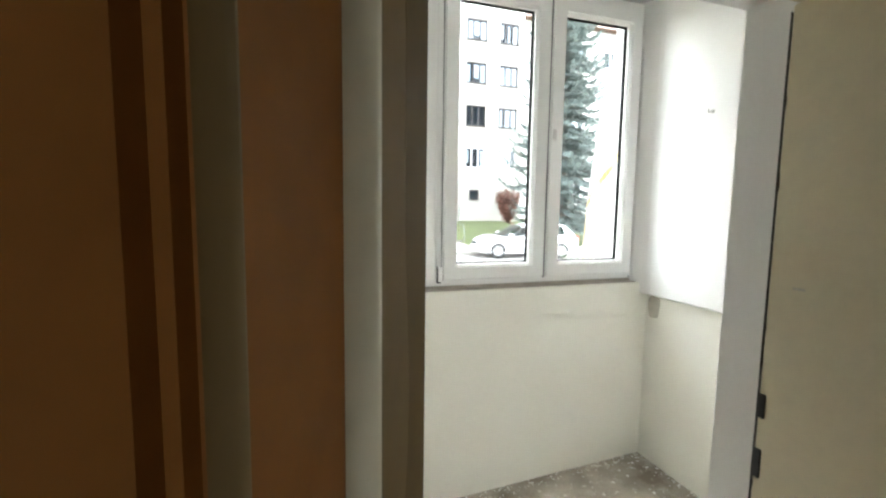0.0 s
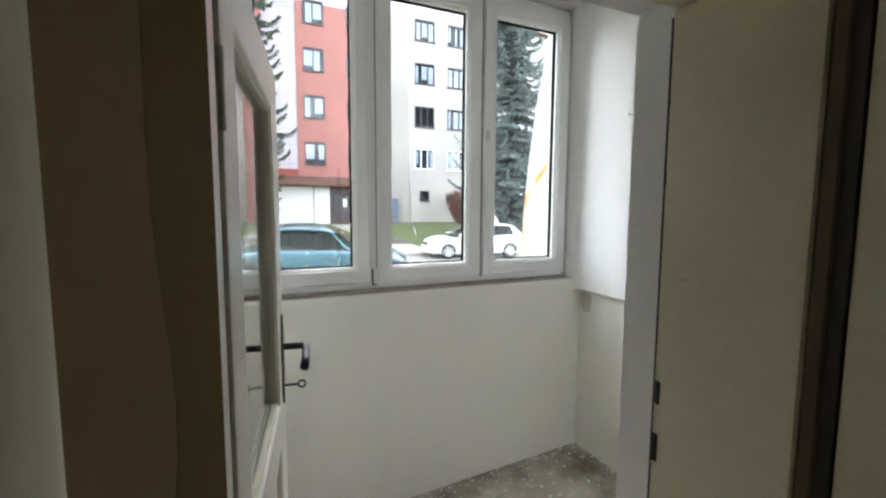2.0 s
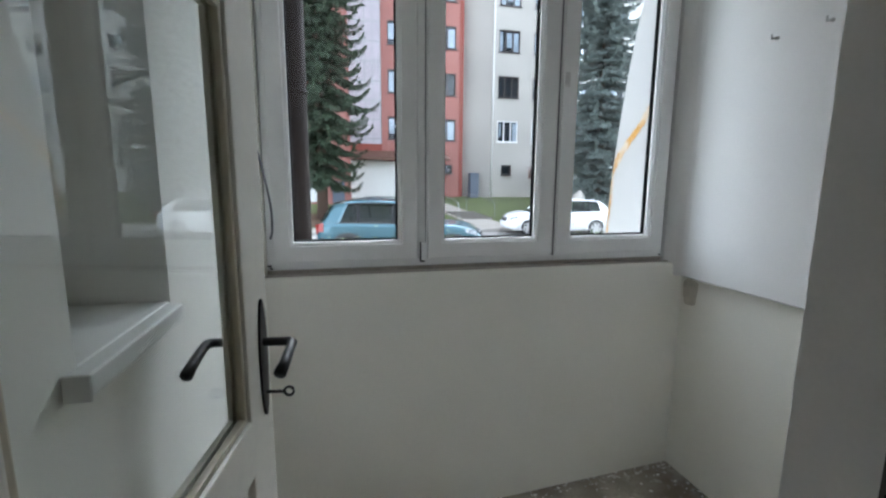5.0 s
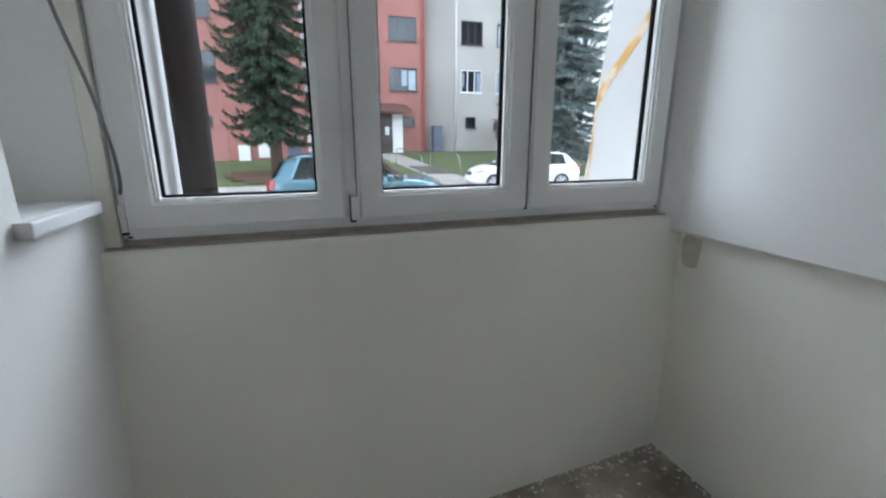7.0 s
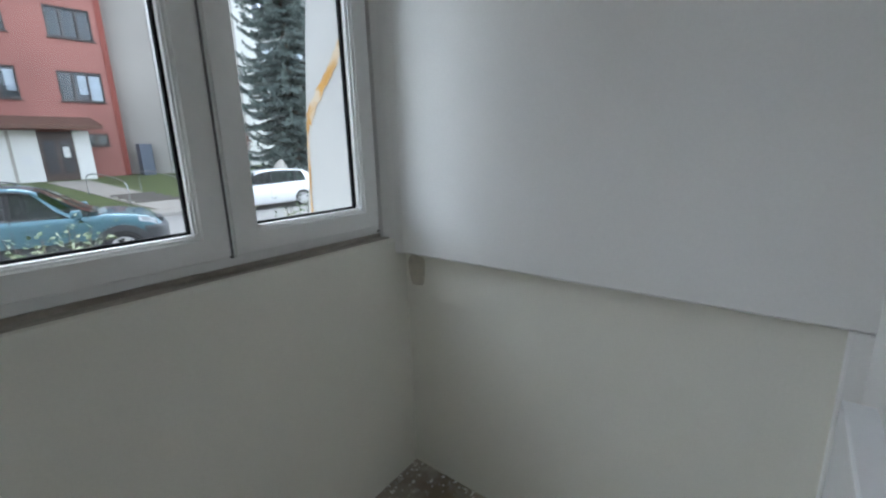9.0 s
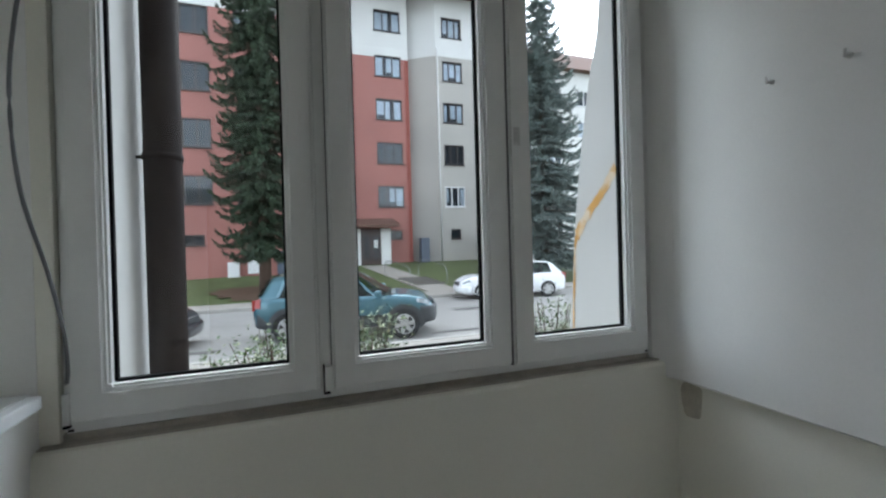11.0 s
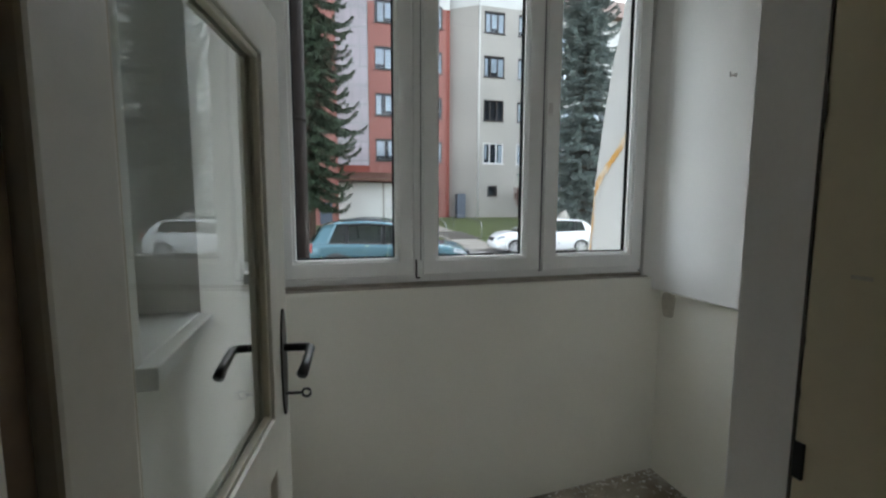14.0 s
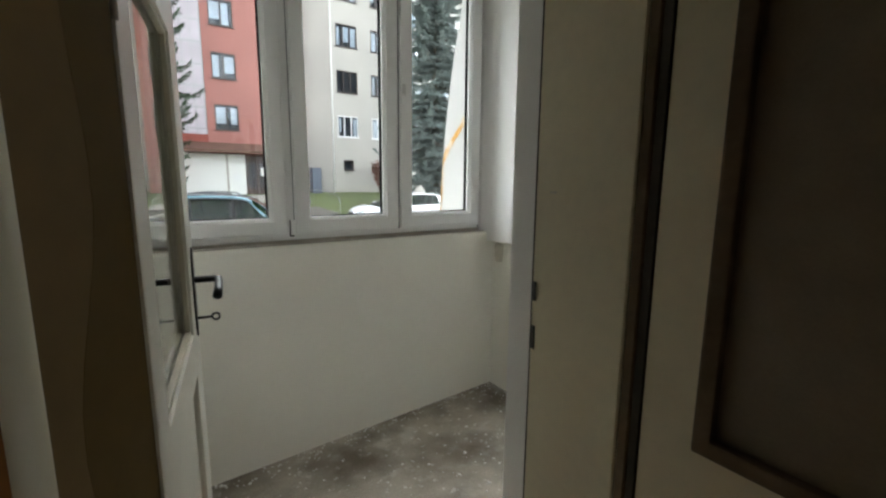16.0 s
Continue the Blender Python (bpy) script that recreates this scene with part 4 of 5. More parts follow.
part("porch_step", box(4.8, 6.6, 27.2, 28.3, 0.0, 0.32, 0.02), PAVING, house)
part("basement_panel", box(-1.35, -0.35, 25.93, 25.998, 0.3, 1.25, 0.01), WHITEFRAME, house, "white basement panel")
part("basement_door", box(0.12, 0.8, 25.93, 25.998, 0.2, 1.45, 0.01), METALBOX, house, "grey basement door")
part("utility_box", box(-2.3, -1.75, 25.7, 25.99, 0.1, 0.95, 0.02), WHITEFRAME, house, "small white utility box")

# second, farther building
far_house = group_thing("far_apartment_building", "pale apartment building with a dark pitched roof", "building")
fw = [(17.5 + 3.4 * i, 3.2 + 3.0 * j, 1.5, 1.5) for i in range(7) for j in range(5)]
part("wall", holed(15.8, 42, -0.2, 17.6, 35.0, 35.3, [(x - w / 2, x + w / 2, z - h / 2, z + h / 2) for x, z, w, h in fw], lambda u, v, w: (u, w, v)), PALEWALL, far_house)
for x, z, w, h in fw:
    house_window(far_house, x, z, w, h, 35.0, WHITEFRAME, 2, 0.4, hrng)
v = [(15.4, 34.2, 17.6), (42.4, 34.2, 17.6), (42.4, 46.5, 17.6), (15.4, 46.5, 17.6), (15.4, 40.3, 22.0), (42.4, 40.3, 22.0)]
raw("roof", v, [(0, 1, 5, 4), (2, 3, 4, 5), (1, 2, 5), (3, 0, 4), (0, 3, 2, 1)], ROOFING, far_house)


# ---- trees and shrubs ----
def spruce(name, label, at, height, spread, needles, seed, skirt=1.2, power=0.7, droop=0.75, lift=0.42, gap=0.4, curtain=0.5, shoulder=1.0, foot=(0.62, 0.9)):
    """A spruce: tapered trunk, tiers of drooping boughs with rising tips, each hung with many small needle sprays."""
    r = random.Random(seed)
    tree = group_thing(name, label, "tree", at)
    trunk = [(0.04 * math.sin(k), 0.04 * math.cos(1.7 * k), height * k / 10) for k in range(11)]
    part("trunk", tube(trunk, [0.26 * (1 - k / 10.6) + 0.01 for k in range(11)], 10), BARK, tree, smooth=True)
    verts, faces = [], []
    limbs = bmesh.new()

    def spray(p, d, size, fat=0.25):
        side = d.cross(Vector((0, 0, 1)))
        side = side.normalized() if side.length > 0.01 else Vector((1, 0, 0))
        twist = r.uniform(-0.9, 0.9)
        up = side.cross(d).normalized()
        s2 = side * math.cos(twist) + up * math.sin(twist)
        i = len(verts)
        w = size * r.uniform(0.75, 1.2) * fat
        verts.extend([p, p + d * size * 0.45 + s2 * w, p + d * size, p + d * size * 0.45 - s2 * w])
        faces.append((i, i + 1, i + 2, i + 3))

    z, tier = skirt, 0
    while z < height - 0.25:
        fall = 1 - (z - skirt * 0.5) / height
        n = 8 if fall > 0.25 else 6
        tier_len = r.uniform(0.86, 1.06)
        for k in range(n):
            a = 2 * math.pi * (k + 0.5 * (tier % 2) + r.uniform(-0.3, 0.3)) / n
            length = spread * (min(1.0, max(fall, 0.01) / shoulder) ** power) * tier_len * r.uniform(0.72, 1.04) + 0.15
            if z < skirt + 2.5:
                length *= r.uniform(*foot)
            out = Vector((math.cos(a), math.sin(a), 0))
            steps = max(6, int(length / 0.11))
            sag = r.uniform(0.15, 0.45)
            base = Vector((0, 0, z + r.uniform(-0.14, 0.14)))
            bend = r.uniform(-0.25, 0.25)
            pts = []
            for q in range(steps + 1):
                t = q / steps
                pts.append(base + out * length * t + Vector((-out.y, out.x, 0)) * bend * length * t * t + Vector((0, 0, length * (0.12 * t - (sag + droop) * t * t + (sag + lift) * t ** 3.8))))
            some = pts[::2] + ([pts[-1]] if steps % 2 else [])
            tube(some, [0.032 * (1 - 0.8 * j / len(some)) for j in range(len(some))], 4, limbs, caps=False)
            cross = Vector((-out.y, out.x, 0))
            for q in range(1, steps + 1):
                t = q / steps
                p = pts[q]
                along = (pts[q] - pts[q - 1]).normalized()
                reach = 0.08 + 0.2 * length * (1 - t) ** 0.8 * min(1, t * 2.5)
                for s in (-1, 1):
                    m = max(2, int(reach / 0.08))
                    for j in range(m):
                        pp = p + cross * s * reach * j / m + out * 0.35 * reach * j / m + Vector((r.uniform(-.04, .04), r.uniform(-.04, .04), -0.35 * reach * j / m))
                        d = (cross * s * r.uniform(0.1, 0.9) + along * r.uniform(0.4, 1.2) + Vector((0, 0, r.uniform(-0.7, 0.15)))).normalized()
                        spray(pp, d, r.uniform(0.12, 0.24))
                        spray(pp, Vector((r.uniform(-.4, .4), r.uniform(-.4, .4), -1)).normalized(), r.uniform(0.4, 1.0) * curtain * (1 - 0.6 * t), 0.12)
                for j in range(2):
                    spray(p + Vector((r.uniform(-.06, .06), r.uniform(-.06, .06), 0)), Vector((r.uniform(-.35, .35), r.uniform(-.35, .35), -1)).normalized(), r.uniform(0.35, 1.0) * curtain * (1 - 0.5 * t), 0.13)
                spray(p, (along + Vector((r.uniform(-.3, .3), r.uniform(-.3, .3), 0.25))).normalized(), r.uniform(0.18, 0.32))
                spray(p, (along + cross * r.uniform(-0.8, 0.8) + Vector((0, 0, r.uniform(0.0, 0.5)))).normalized(), r.uniform(0.14, 0.24))
        z += (gap + 0.22 * r.random()) * (0.55 + 0.45 * fall)
        tier += 1
    for k in range(14):
        spray(Vector((0, 0, height - 0.05 * k)), Vector((r.uniform(-.5, .5), r.uniform(-.5, .5), 1)).normalized(), 0.3)
    part("limbs", limbs, BARK, tree)
    raw("crown", verts, faces, needles, tree, "drooping needle sprays")
    return tree


spruce("spruce_tree", "tall dark green spruce with drooping branches on the lawn", (-0.3, 21.6, -0.4), 19.6, 2.35, NEEDLE, 3, 2.1, 0.95, 0.85, 0.55, 0.46, 0.5, 0.62, (0.75, 1.0))
spruce("spruce_tree", "tall blue spruce with dense silvery branches", (14.5, 22.0, -0.36), 16.2, 3.9, BLUENEEDLE, 5, 0.9, 0.66, 0.55, 0.4, 0.34, 0.36)


def shrub(name, label, at, h, w, leafmat, seed, count, size):
    """A loose shrub: thin stems with many single leaves."""
    r = random.Random(seed)
    s = group_thing(name, label, "shrub", at)
    stems = bmesh.new()
    v, f = [], []
    for k in range(max(6, count // 60)):
        a = r.uniform(0, 6.28)
        tip = Vector((math.cos(a) * w * r.uniform(0.2, 1), math.sin(a) * w * 0.6 * r.uniform(0.2, 1), h * r.uniform(0.65, 1.05)))
        pts = smooth_line([(0.1 * tip.x, 0.1 * tip.y, 0), (0.45 * tip.x, 0.45 * tip.y, 0.5 * tip.z), tuple(tip)], 5)
        tube(pts, [0.012 * (1 - 0.8 * j / len(pts)) for j in range(len(pts))], 4, stems, caps=False)
        for j in range(72):
            t = r.uniform(0.25, 1.02)
            p = pts[min(len(pts) - 1, int(t * (len(pts) - 1)))] + Vector((r.gauss(0, 0.085), r.gauss(0, 0.085), r.gauss(0, 0.07))) * (1 + w * 0.3)
            d = Vector((r.uniform(-1, 1), r.uniform(-1, 1), r.uniform(-0.4, 0.7))).normalized()
            q = d.cross(Vector((r.uniform(-1, 1), r.uniform(-1, 1), 1))).normalized()
            L = size * r.uniform(0.6, 1.2)
            i = len(v)
            up = d.cross(q) * L * 0.12
            v.extend([p, p + d * L * 0.45 + q * L * 0.27 + up, p + d * L, p + d * L * 0.45 - q * L * 0.27 + up])
            f.extend([(i, i + 1, i + 2), (i, i + 2, i + 3)])
    part("stems", stems, BARK, s)
    raw("leaves", v, f, leafmat, s, "small leaves")
    return s


shrub("shrub", "loose shrub with pale-edged green leaves under the window", (0.6, 5.2, -0.58), 1.3, 0.5, LEAF, 21, 3200, 0.055)
shrub("shrub", "loose shrub with pale-edged green leaves under the window", (1.5, 5.2, -0.58), 1.36, 0.34, LEAF, 22, 1900, 0.055)
shrub("shrub", "loose shrub with pale-edged green leaves by the buttress", (3.65, 5.2, -0.58), 1.36, 0.4, LEAF, 23, 2400, 0.055)
shrub("shrub", "loose shrub with pale-edged green leaves by the drainpipe", (0.1, 5.3, -0.58), 1.05, 0.35, LEAF, 24, 1300, 0.055)
shrub("red_shrub", "reddish autumn shrub against the grey house", (13.9, 27.6, 0.35), 2.2, 1.1, REDLEAF, 25, 3000, 0.2)
shrub("red_shrub", "low reddish shrub behind the white car", (12.0, 20.9, -0.5), 1.0, 1.2, REDLEAF, 26, 900, 0.14)


# pale stone behind the white car
stone = bmesh.new()
bmesh.ops.create_icosphere(stone, subdivisions=3, radius=1.0)
for v in stone.verts:
    d = v.co.normalized()
    k = 1 + 0.1 * math.sin(3 * d.x + 1) + 0.08 * math.sin(5 * d.y + 2 * d.z) + 0.05 * math.sin(9 * d.x - 7 * d.z)
    v.co = Vector((12.45 + 0.52 * d.x * k * (1 - 0.3 * max(d.z, 0)), 20.4 + 0.45 * d.y * k, ground_height(20.4) + 0.62 + 0.82 * d.z * k))
tagged(part("boulder", stone, GRIME, smooth=True), "tall pale grey boulder on the lawn behind the white car", "boulder")


# fallen needles round the trunk, the tree's shade included in their dark colour
lv, lf = [(-0.3, 21.5, ground_height(21.5) + 0.02)], []
lr = random.Random(8)
for k in range(90):
    a = 2 * math.pi * k / 90
    rr = 2.1 + 0.3 * math.sin(3 * a) + 0.12 * math.sin(11 * a) + lr.uniform(-0.14, 0.14)
    y = 21.5 + 0.75 * rr * math.sin(a)
    lv.append((-0.3 + rr * math.cos(a), y, ground_height(y) + 0.03))
    lf.append((0, k + 1, (k + 1) % 90 + 1))
tagged(raw("needle_litter", lv, lf, LITTER), "brown fallen needles, coloured darker for the shade under the spruce", "leaf litter", kind="structure")


# ---- parked cars ----
def curve(points, x):
    """Soft height or width along the car through (x, value) points."""
    if x <= points[0][0]:
        return points[0][1]
    for i in range(len(points) - 1):
        (xa, va), (xb, vb) = points[i], points[i + 1]
        if x <= xb:
            before = (vb - points[i - 1][1]) / (xb - points[i - 1][0]) if i else (vb - va) / (xb - xa)
            after = (points[i + 2][1] - va) / (points[i + 2][0] - xa) if i + 2 < len(points) else (vb - va) / (xb - xa)
            t, h = (x - xa) / (xb - xa), xb - xa
            return (2 * t ** 3 - 3 * t * t + 1) * va + (t ** 3 - 2 * t * t + t) * h * before * 0.6 + (3 * t * t - 2 * t ** 3) * vb + (t ** 3 - t * t) * h * after * 0.6
    return points[-1][1]


def car(name, label, at, rz, paint, shape, wheel_r, fx, rx, cladding, glazing, screens):
    """x forward from the rear bumper, y across, z up. shape: curves low, belt, top and half width along x.
    glazing: x of the side windows' ends at the belt and at the roof, then the pillars between; screens: x ranges of rear and front screens."""
    c = group_thing(name, label, "car", at, rz)
    low, belt, top, wide = shape
    L, W2 = low[-1][0], max(w for _, w in wide)
    nose, Ht = curve(belt, L - 0.25), max(z for _, z in top)

    def section(x):
        """Half of the outline across the car at x, from sill to roof centre."""
        zb, zs, zt, w = curve(low, x), curve(belt, x), curve(top, x), curve(wide, x)
        zt = max(zt, zs + 0.012)
        rise = zt - zs
        lean = 0.34 * rise
        return [(w * 0.88, zb), (w * 0.975, zb + 0.07), (w, zb + 0.5 * (zs - zb)), (w * 0.992, zs - 0.1), (w * 0.955, zs),
                (w * 0.945 - 0.1 * lean, zs + 0.06 * rise), (w * 0.93 - 0.5 * lean, zs + 0.5 * rise), (w * 0.92 - lean, zs + 0.86 * rise),
                (w * 0.87 - 1.1 * lean, zs + 0.955 * rise), (w * 0.45, zt - 0.012), (0.0, zt)]

    def skin(x, k, off=0.0):
        """A point of the outside at x, k steps up the section, pushed out by off."""
        pts = section(x)
        i = min(int(k), len(pts) - 2)
        t = k - i
        y, z = pts[i][0] + (pts[i + 1][0] - pts[i][0]) * t, pts[i][1] + (pts[i + 1][1] - pts[i][1]) * t
        dy, dz = pts[i + 1][0] - pts[i][0], pts[i + 1][1] - pts[i][1]
        n = math.hypot(dy, dz) or 1.0
        return (x, y + off * dz / n, z - off * dy / n)

    def panel(nm, x0, x1, k0, k1, m, off, thick, words="", nx=6, nk=4, sides=(-1, 1), parent=None, soft=True):
        """A sheet of the skin, with depth: x0 and x1 may change with the step k."""
        for s in sides:
            v, f = [], []
            for o in (off, off - thick):
                for j in range(nk + 1):
                    k = k0 + (k1 - k0) * j / nk
                    a, b = (x0(j / nk), x1(j / nk)) if callable(x0) else (x0, x1)
                    for i in range(nx + 1):
                        x, y, z = skin(a + (b - a) * i / nx, k, o)
                        v.append((x, s * y, z))
            w, h = nx + 1, (nx + 1) * (nk + 1)
            for j in range(nk):
                for i in range(nx):
                    q = (j * w + i, j * w + i + 1, (j + 1) * w + i + 1, (j + 1) * w + i)
                    f += [q, tuple(h + p for p in q[::-1])]
            rim_ = [j for j in range(nx)] + [j * w + nx for j in range(nk)] + [nk * w + nx - j for j in range(nx)] + [(nk - j) * w for j in range(nk)]
            f += [(rim_[j], rim_[(j + 1) % len(rim_)], h + rim_[(j + 1) % len(rim_)], h + rim_[j]) for j in range(len(rim_))]
            raw(nm, v, f, m, parent or c, words, smooth=soft)

    # lower body up to the belt, bonnet and tail included
    (g0, g1), (t0, t1), cuts = glazing
    (rear0, rear1), (front0, front1) = screens
    rings = []
    stations = sorted({L * k / 44 for k in range(45)} | {0.03, 0.07, L - 0.03, L - 0.07})
    for x in stations:
        pts = section(x)
        cabin = rear0 < x < front1
        upper = [pts[4], pts[6], pts[8], pts[9], pts[10]]
        if cabin:
            upper = [pts[4], (pts[4][0] * 0.98, pts[4][1] + 0.002), (pts[4][0] * 0.9, pts[4][1] + 0.004), (pts[4][0] * 0.4, pts[4][1] + 0.006), (0.0, pts[4][1] + 0.006)]
        half = pts[:4] + upper
        rings.append([(x, -y, z) for y, z in half] + [(x, y, z) for y, z in half[-2::-1]])
    part("body", loft(rings), paint, c, smooth=True)
    # roof, pillars and glass are sheets of one skin
    rows_x = [t0 - 0.12 + (t1 + 0.1 - t0 + 0.12) * k / 16 for k in range(17)]
    roof = []
    for x in rows_x:
        pts = section(x)
        half = [pts[7], pts[8], pts[9], pts[10]]
        under = [(y * 0.96, z - 0.05) for y, z in half]
        roof.append([(x, -y, z) for y, z in half] + [(x, y, z) for y, z in half[-2::-1]] + [(x, y, z) for y, z in under] + [(x, -y, z) for y, z in under[-2::-1]])
    part("roof", loft(roof), paint, c, smooth=True)

    def slant(a, b):
        return lambda t: a + (b - a) * t
    panel("rear_pillar", slant(rear0 + 0.02, rear1 - 0.06), slant(g0, t0), 4.0, 7.2, paint, 0.004, 0.05, nx=4)
    panel("front_pillar", slant(g1 + 0.0, t1), slant(front1 - 0.03, front0 + 0.06), 4.0, 7.2, CLADDING if cladding is None else paint, 0.004, 0.05, nx=3)
    edges = [(g0, t0)] + [(a, b) for a, b in cuts] + [(g1, t1)]
    for i in range(len(edges) - 1):
        (a0, a1), (b0, b1) = edges[i], edges[i + 1]
        round_in = 0.1 if i == 0 else 0.0
        panel("side_window", lambda t, p=a0, q=a1, e=round_in: p + (q - p) * t + e * (2 * t - 1) ** 4 * (1 if t < 0.5 else 0.3), lambda t, p=b0, q=b1: p + (q - p) * t - 0.03, 4.6, 7.0, CARGLASS, -0.004, 0.006, "greenish car window glass", nx=6)
        if i:
            panel("pillar", slant(a0 - 0.045, a1 - 0.045), slant(a0 + 0.035, a1 + 0.035), 4.2, 7.1, CARBLACK, -0.002, 0.04, "black window pillar", nx=1)
    panel("window_seal", slant(g0 - 0.02, g0 - 0.02), slant(g1 + 0.04, g1 + 0.04), 4.2, 4.65, CARBLACK, 0.005, 0.02, "black window seal", nx=10, nk=1)
    panel("window_seal", slant(t0 - 0.03, t0 - 0.02), slant(t1 + 0.02, t1 + 0.02), 6.92, 7.12, CARBLACK, 0.005, 0.02, "black window seal", nx=10, nk=1)
    for nm, xa, xb in (("rear_window", rear0 + 0.04, rear1 - 0.03), ("windscreen", front0 + 0.04, front1 - 0.03)):
        panel(nm, xa, xb, 8.05, 10.0, CARGLASS, 0.003, 0.008, "tinted car glass", nx=8, nk=5)
    # dark cabin floor, seats and wheel
    zc = curve(belt, L * 0.5)
    part("interior", box(rear0 + 0.12, front1 - 0.15, -W2 * 0.8, W2 * 0.8, zc - 0.05, zc + 0.022, 0.01), CABIN, c, "dark cabin trim")
    for sx in (rear1 + 0.28, (t0 + t1) / 2 + 0.28):
        for s in (-1, 1):
            seat = box(sx, sx + 0.13, s * 0.37 - 0.22, s * 0.37 + 0.22, zc, zc + 0.2, 0.05, seg=3)
            box(sx - 0.02, sx + 0.07, s * 0.37 - 0.12, s * 0.37 + 0.12, zc + 0.22, zc + 0.4, 0.04, bm=seat, seg=3)
            part("seat", seat, CABIN, c, "dark seat back with a headrest", smooth=True)
    for x in (cuts[0][0] - 0.02, cuts[1][0], g1 + 0.12):
        panel("door_seam", x - 0.006, x + 0.006, 0.9, 4.0, GAP, 0.001, 0.008, "door seam", nx=1, nk=5)
    for x in (fx, rx):
        for s in (-1, 1):
            y = s * (W2 - 0.125)
            for nm, r0, r1, ya, yb, mm in (("wheel_arch", 1.03, 1.36 if cladding else 1.18, W2 - 0.12, W2 + 0.02, cladding or paint), ("wheel_well", 0.2, 1.12, W2 - 0.16, W2 + 0.006, TYRE)):
                arch = bmesh.new()
                seg = 32
                rows_ = [[arch.verts.new((x + wheel_r * q * math.cos(2 * math.pi * k / seg), s * yy, wheel_r + wheel_r * q * math.sin(2 * math.pi * k / seg) * (1 if math.sin(2 * math.pi * k / seg) > -0.1 else 0.3))) for k in range(seg)] for q, yy in ((r0, ya), (r0, yb), (r1, yb), (r1, ya))]
                for i in range(4):
                    for k in range(seg):
                        arch.faces.new([rows_[i][k], rows_[i][(k + 1) % seg], rows_[(i + 1) % 4][(k + 1) % seg], rows_[(i + 1) % 4][k]])
                bmesh.ops.recalc_face_normals(arch, faces=arch.faces[:])
                part(nm, arch, mm, c, "wheel arch lip" if nm == "wheel_arch" else "dark wheel well", smooth=False)
            ty = bmesh.new()
            sec = [(0.62, -0.1), (0.92, -0.11), (1.0, -0.085), (1.0, 0.085), (0.92, 0.11), (0.62, 0.1)]
            seg = 32
            cols = []
            for k in range(seg):
                a = 2 * math.pi * k / seg
                cols.append([ty.verts.new((x + wheel_r * q * math.cos(a), y + s * 0.035 + yy, wheel_r + wheel_r * q * math.sin(a))) for q, yy in sec])
            for k in range(seg):
                for j in range(len(sec)):
                    ty.faces.new([cols[k][j], cols[(k + 1) % seg][j], cols[(k + 1) % seg][(j + 1) % len(sec)], cols[k][(j + 1) % len(sec)]])
            bmesh.ops.recalc_face_normals(ty, faces=ty.faces[:])
            wheel = part("wheel", ty, TYRE, c, "black tyre", smooth=True)
            rim = bmesh.new()
            yo = y + s * 0.148
            for k in range(6):
                a = 2 * math.pi * k / 6 + 0.2
                own = box(0.02, wheel_r * 0.64, -0.045, 0.045, -0.012, 0.012)
                own.transform(Matrix.Translation((x, yo, wheel_r)) @ Matrix.Rotation(radians(90), 4, "X") @ Matrix.Rotation(a, 4, "Z"))
                tmp = bpy.data.meshes.new("tmp")
                own.to_mesh(tmp)
                own.free()
                rim.from_mesh(tmp)
                bpy.data.meshes.remove(tmp)
            bmesh.ops.create_cone(rim, cap_ends=True, segments=18, radius1=0.06, radius2=0.05, depth=0.03, matrix=Matrix.Translation((x, yo, wheel_r)) @ Matrix.Rotation(radians(90), 4, "X"))
            tube([(x + wheel_r * 0.64 * math.cos(2 * math.pi * k / 28), yo, wheel_r + wheel_r * 0.64 * math.sin(2 * math.pi * k / 28)) for k in range(29)], 0.014, 6, rim)
            part("rim", rim, ALLOY, wheel, "alloy rim")
    if cladding:
        panel("sill_cladding", rx + wheel_r * 0.9, fx - wheel_r * 0.9, 0.3, 1.75, cladding, 0.018, 0.03, "dark grey plastic cladding", nx=6)
    for nm, xe, d in (("rear_bumper", 0.0, 1), ("front_bumper", L, -1)):
        rings = []
        for k in range(15):
            a = math.pi * (k / 14 - 0.5)
            bx = 0.34 - 0.4 * math.cos(a) ** 0.55
            y = W2 * 0.97 * math.sin(a)
            zlo, zhi = curve(low, L / 2) + 0.08, curve(low, L / 2) + (0.46 if cladding else 0.34)
            x = xe + d * bx
            rings.append([(x, y, zlo), (x - d * 0.03, y, zlo + 0.06), (x - d * 0.035, y, zhi - 0.07), (x, y, zhi), (x + d * 0.2, y * 0.93, zhi), (x + d * 0.2, y * 0.93, zlo)])
        part(nm, loft(rings), cladding or paint, c, "dark grey bumper" if cladding else "", smooth=True)
    if cladding:
        for s in (-1, 1):
            yr = section((t0 + t1) / 2)[8][0] * 0.97
            part("roof_rail", tube(smooth_line([(t0 + 0.1, s * yr, Ht - 0.07), (t0 + 0.25, s * yr, Ht + 0.025), (t1 - 0.45, s * yr, Ht + 0.025), (t1 - 0.25, s * yr, Ht - 0.05)], 4), 0.017, 6), CLADDING, c, "black roof rail", smooth=True)
    zl = curve(belt, 0.1)
    panel("tail_lamp", 0.012, 0.2, 2.6 if cladding else 3.0, 4.3, TAILRED, 0.014, 0.03, "red tail lamp", nx=3)
    panel("headlight", L - 0.42, L - 0.12, 3.15, 4.1, HEADLAMP, 0.012, 0.03, "clear headlight", nx=4)
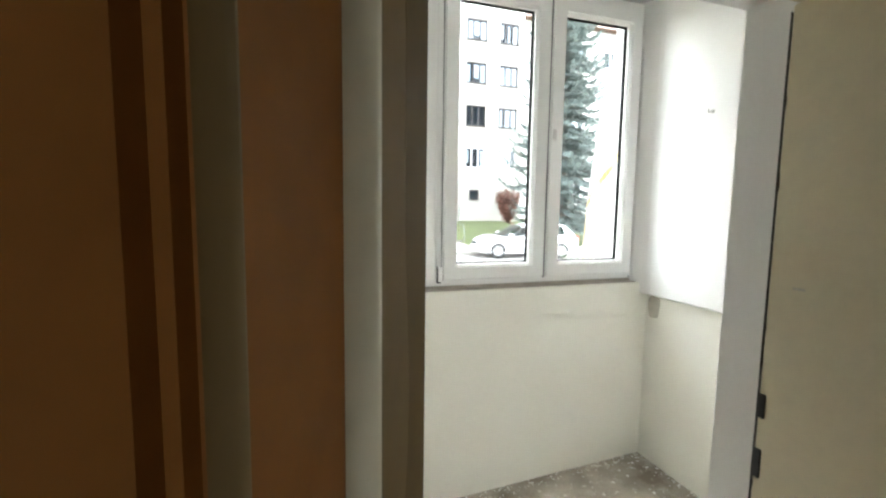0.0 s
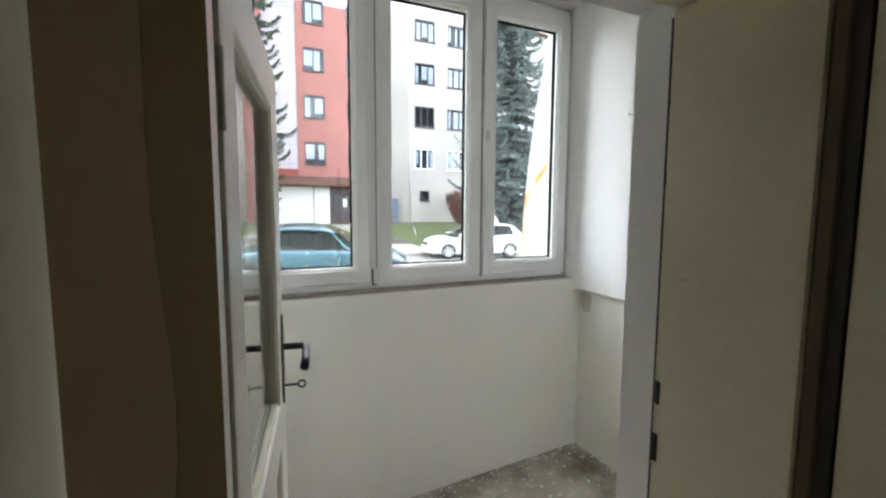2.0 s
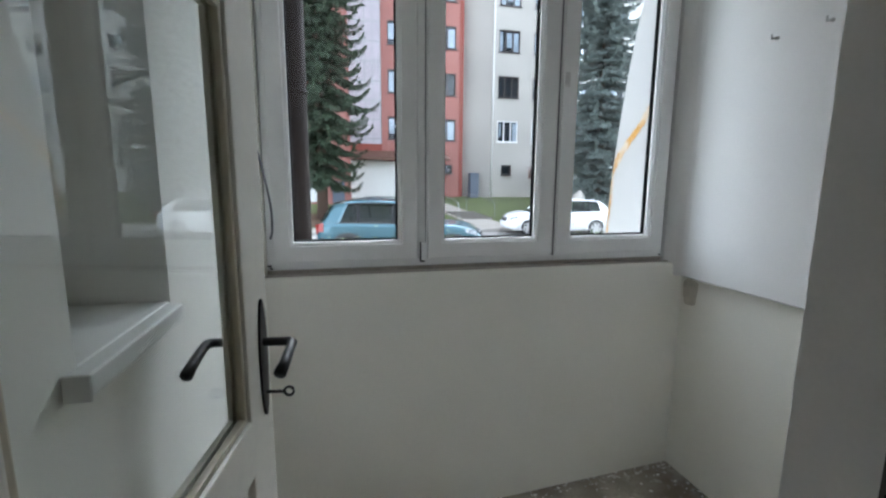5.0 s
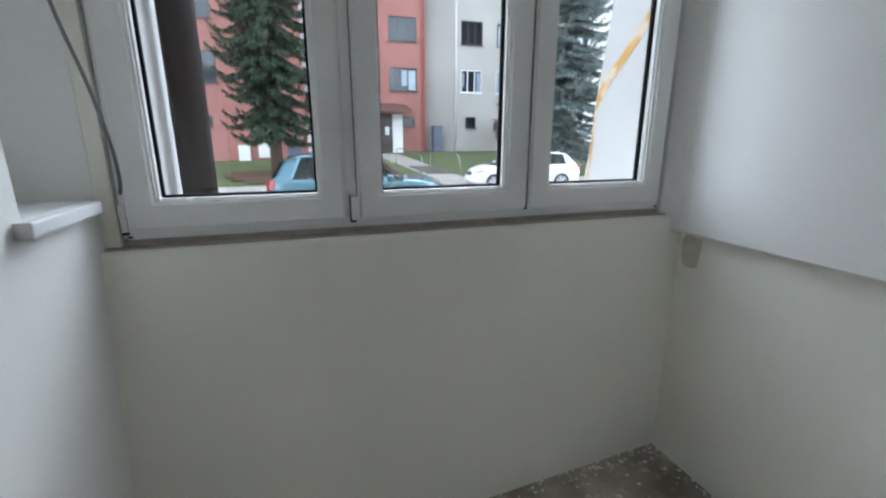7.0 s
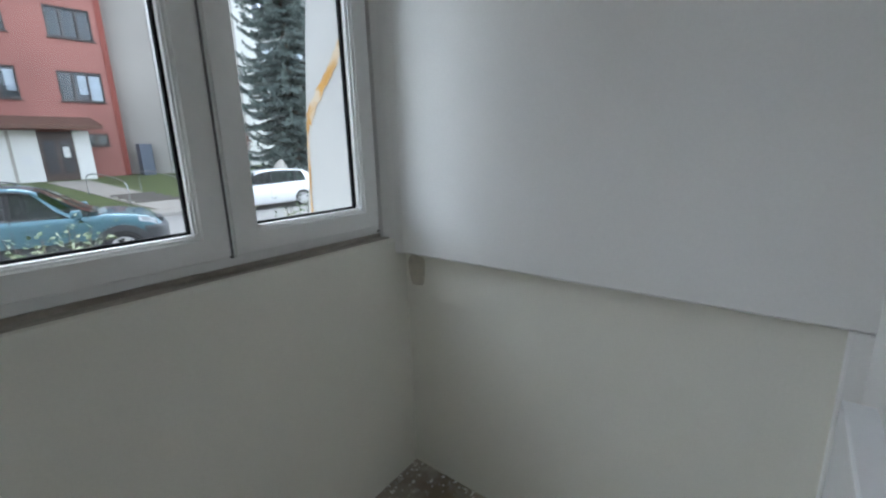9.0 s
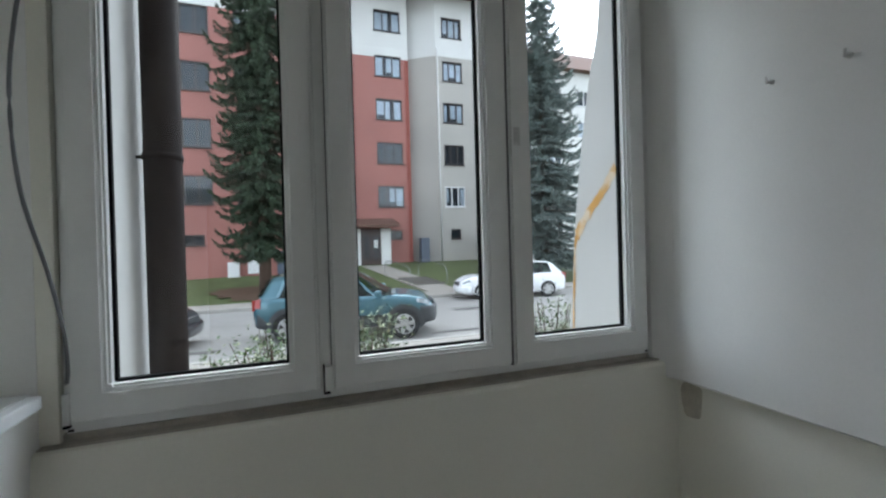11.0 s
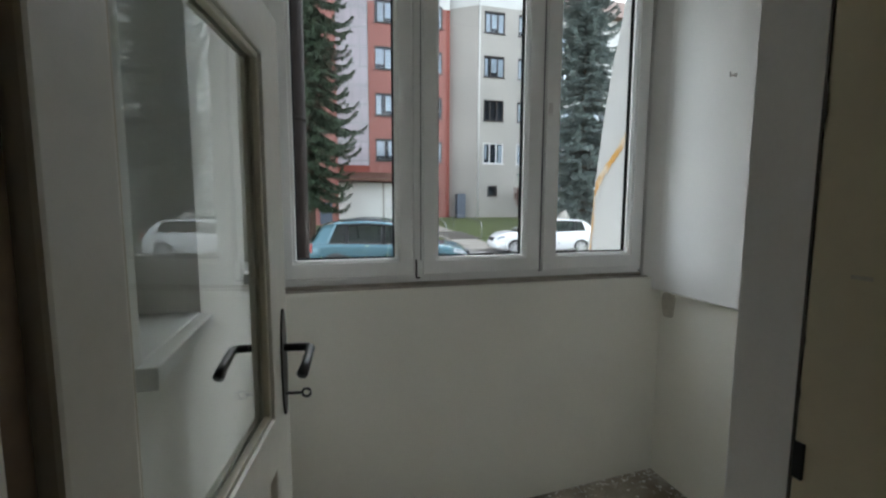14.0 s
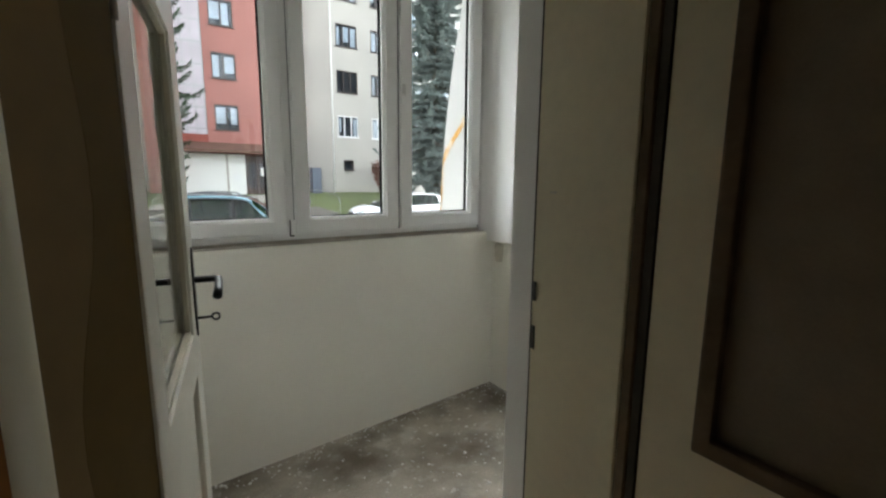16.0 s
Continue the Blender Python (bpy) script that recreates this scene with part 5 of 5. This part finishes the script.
    for s in (-1, 1):
        part("tail_lamp", box(-0.016, 0.05, s * W2 * 0.8 - 0.09, s * W2 * 0.8 + 0.05, zl - 0.26, zl - 0.01, 0.025, seg=2), TAILRED, c, "red tail lamp")
        xm = g1 - 0.02
        zm = curve(belt, xm)
        mirror = box(xm - 0.09, xm + 0.07, s * (W2 + 0.12) - 0.1, s * (W2 + 0.12) + 0.08, zm + 0.0, zm + 0.15, 0.05, seg=3)
        box(xm - 0.03, xm + 0.03, min(s * (W2 - 0.08), s * (W2 + 0.06)), max(s * (W2 - 0.08), s * (W2 + 0.06)), zm - 0.005, zm + 0.04, 0.01, bm=mirror)
        part("mirror", mirror, paint, c, smooth=True)
        for x in (cuts[0][0] + 0.22, cuts[1][0] + 0.2):
            part("door_handle", box(x - 0.09, x + 0.09, s * (W2 + 0.004) - 0.016, s * (W2 + 0.004) + 0.016, zc - 0.19, zc - 0.155, 0.01, seg=2), paint, c)
    part("number_plate", box(L + 0.03, L + 0.045, -0.26, 0.26, 0.42, 0.53, 0.003), PLATE, c)
    part("grille", box(L - 0.1, L + 0.012, -0.36, 0.36, nose - 0.2, nose - 0.06, 0.03, seg=2), CLADDING, c, "dark grille")
    part("air_intake", box(L - 0.06, L + 0.038, -0.42, 0.42, 0.33, 0.41, 0.02, seg=2), CARBLACK, c, "dark lower air intake")
    return c


SUV_SHAPE = ([(0, 0.5), (0.1, 0.36), (0.4, 0.3), (3.85, 0.3), (4.1, 0.36), (4.22, 0.5)],
             [(0, 0.97), (0.12, 1.03), (1.0, 1.05), (3.1, 1.02), (3.6, 0.97), (3.98, 0.9), (4.14, 0.8), (4.22, 0.68)],
             [(0, 1.0), (0.06, 1.08), (0.34, 1.52), (0.55, 1.6), (1.4, 1.645), (2.05, 1.62), (2.35, 1.55), (3.12, 1.08), (3.5, 1.04), (3.92, 0.96), (4.12, 0.84), (4.22, 0.7)],
             [(0, 0.76), (0.12, 0.85), (0.5, 0.9), (3.6, 0.9), (3.98, 0.85), (4.14, 0.74), (4.22, 0.58)])
ESTATE_SHAPE = ([(0, 0.46), (0.1, 0.3), (0.4, 0.21), (4.0, 0.19), (4.3, 0.23), (4.45, 0.4)],
                [(0, 0.9), (0.12, 0.97), (0.9, 0.98), (2.0, 0.94), (3.2, 0.9), (3.7, 0.85), (4.12, 0.77), (4.34, 0.68), (4.45, 0.53)],
                [(0, 0.94), (0.08, 1.06), (0.42, 1.36), (0.75, 1.43), (1.6, 1.475), (2.2, 1.44), (2.5, 1.37), (3.4, 0.96), (3.8, 0.92), (4.12, 0.83), (4.34, 0.72), (4.45, 0.55)],
                [(0, 0.74), (0.12, 0.82), (0.5, 0.875), (1.2, 0.89), (3.4, 0.89), (4.0, 0.83), (4.3, 0.69), (4.45, 0.5)])
SUV_GLASS = ((0.56, 2.93), (0.8, 2.3), ((1.08, 1.06), (2.0, 2.0)))
ESTATE_GLASS = ((0.6, 3.12), (0.74, 2.42), ((1.05, 1.02), (2.05, 2.0)))
car("suv", "teal blue parked off-road estate with dark grey cladding", (0.11, 12.42, ROADZ), -14.6, TEAL, SUV_SHAPE, 0.35, 3.5, 0.82, CLADDING, SUV_GLASS, ((0.02, 0.5), (2.28, 3.2)))
car("estate_car", "white parked estate car beside the far kerb", (11.57, 16.56, ROADZ), 170.5, CARWHITE, ESTATE_SHAPE, 0.32, 3.6, 0.83, None, ESTATE_GLASS, ((0.02, 0.62), (2.4, 3.46)))
car("dark_car", "dark parked car with its bonnet beside the drainpipe", (-5.78, 12.7, ROADZ), -8, CARDARK, ESTATE_SHAPE, 0.31, 3.6, 0.83, None, ESTATE_GLASS, ((0.02, 0.62), (2.4, 3.46)))
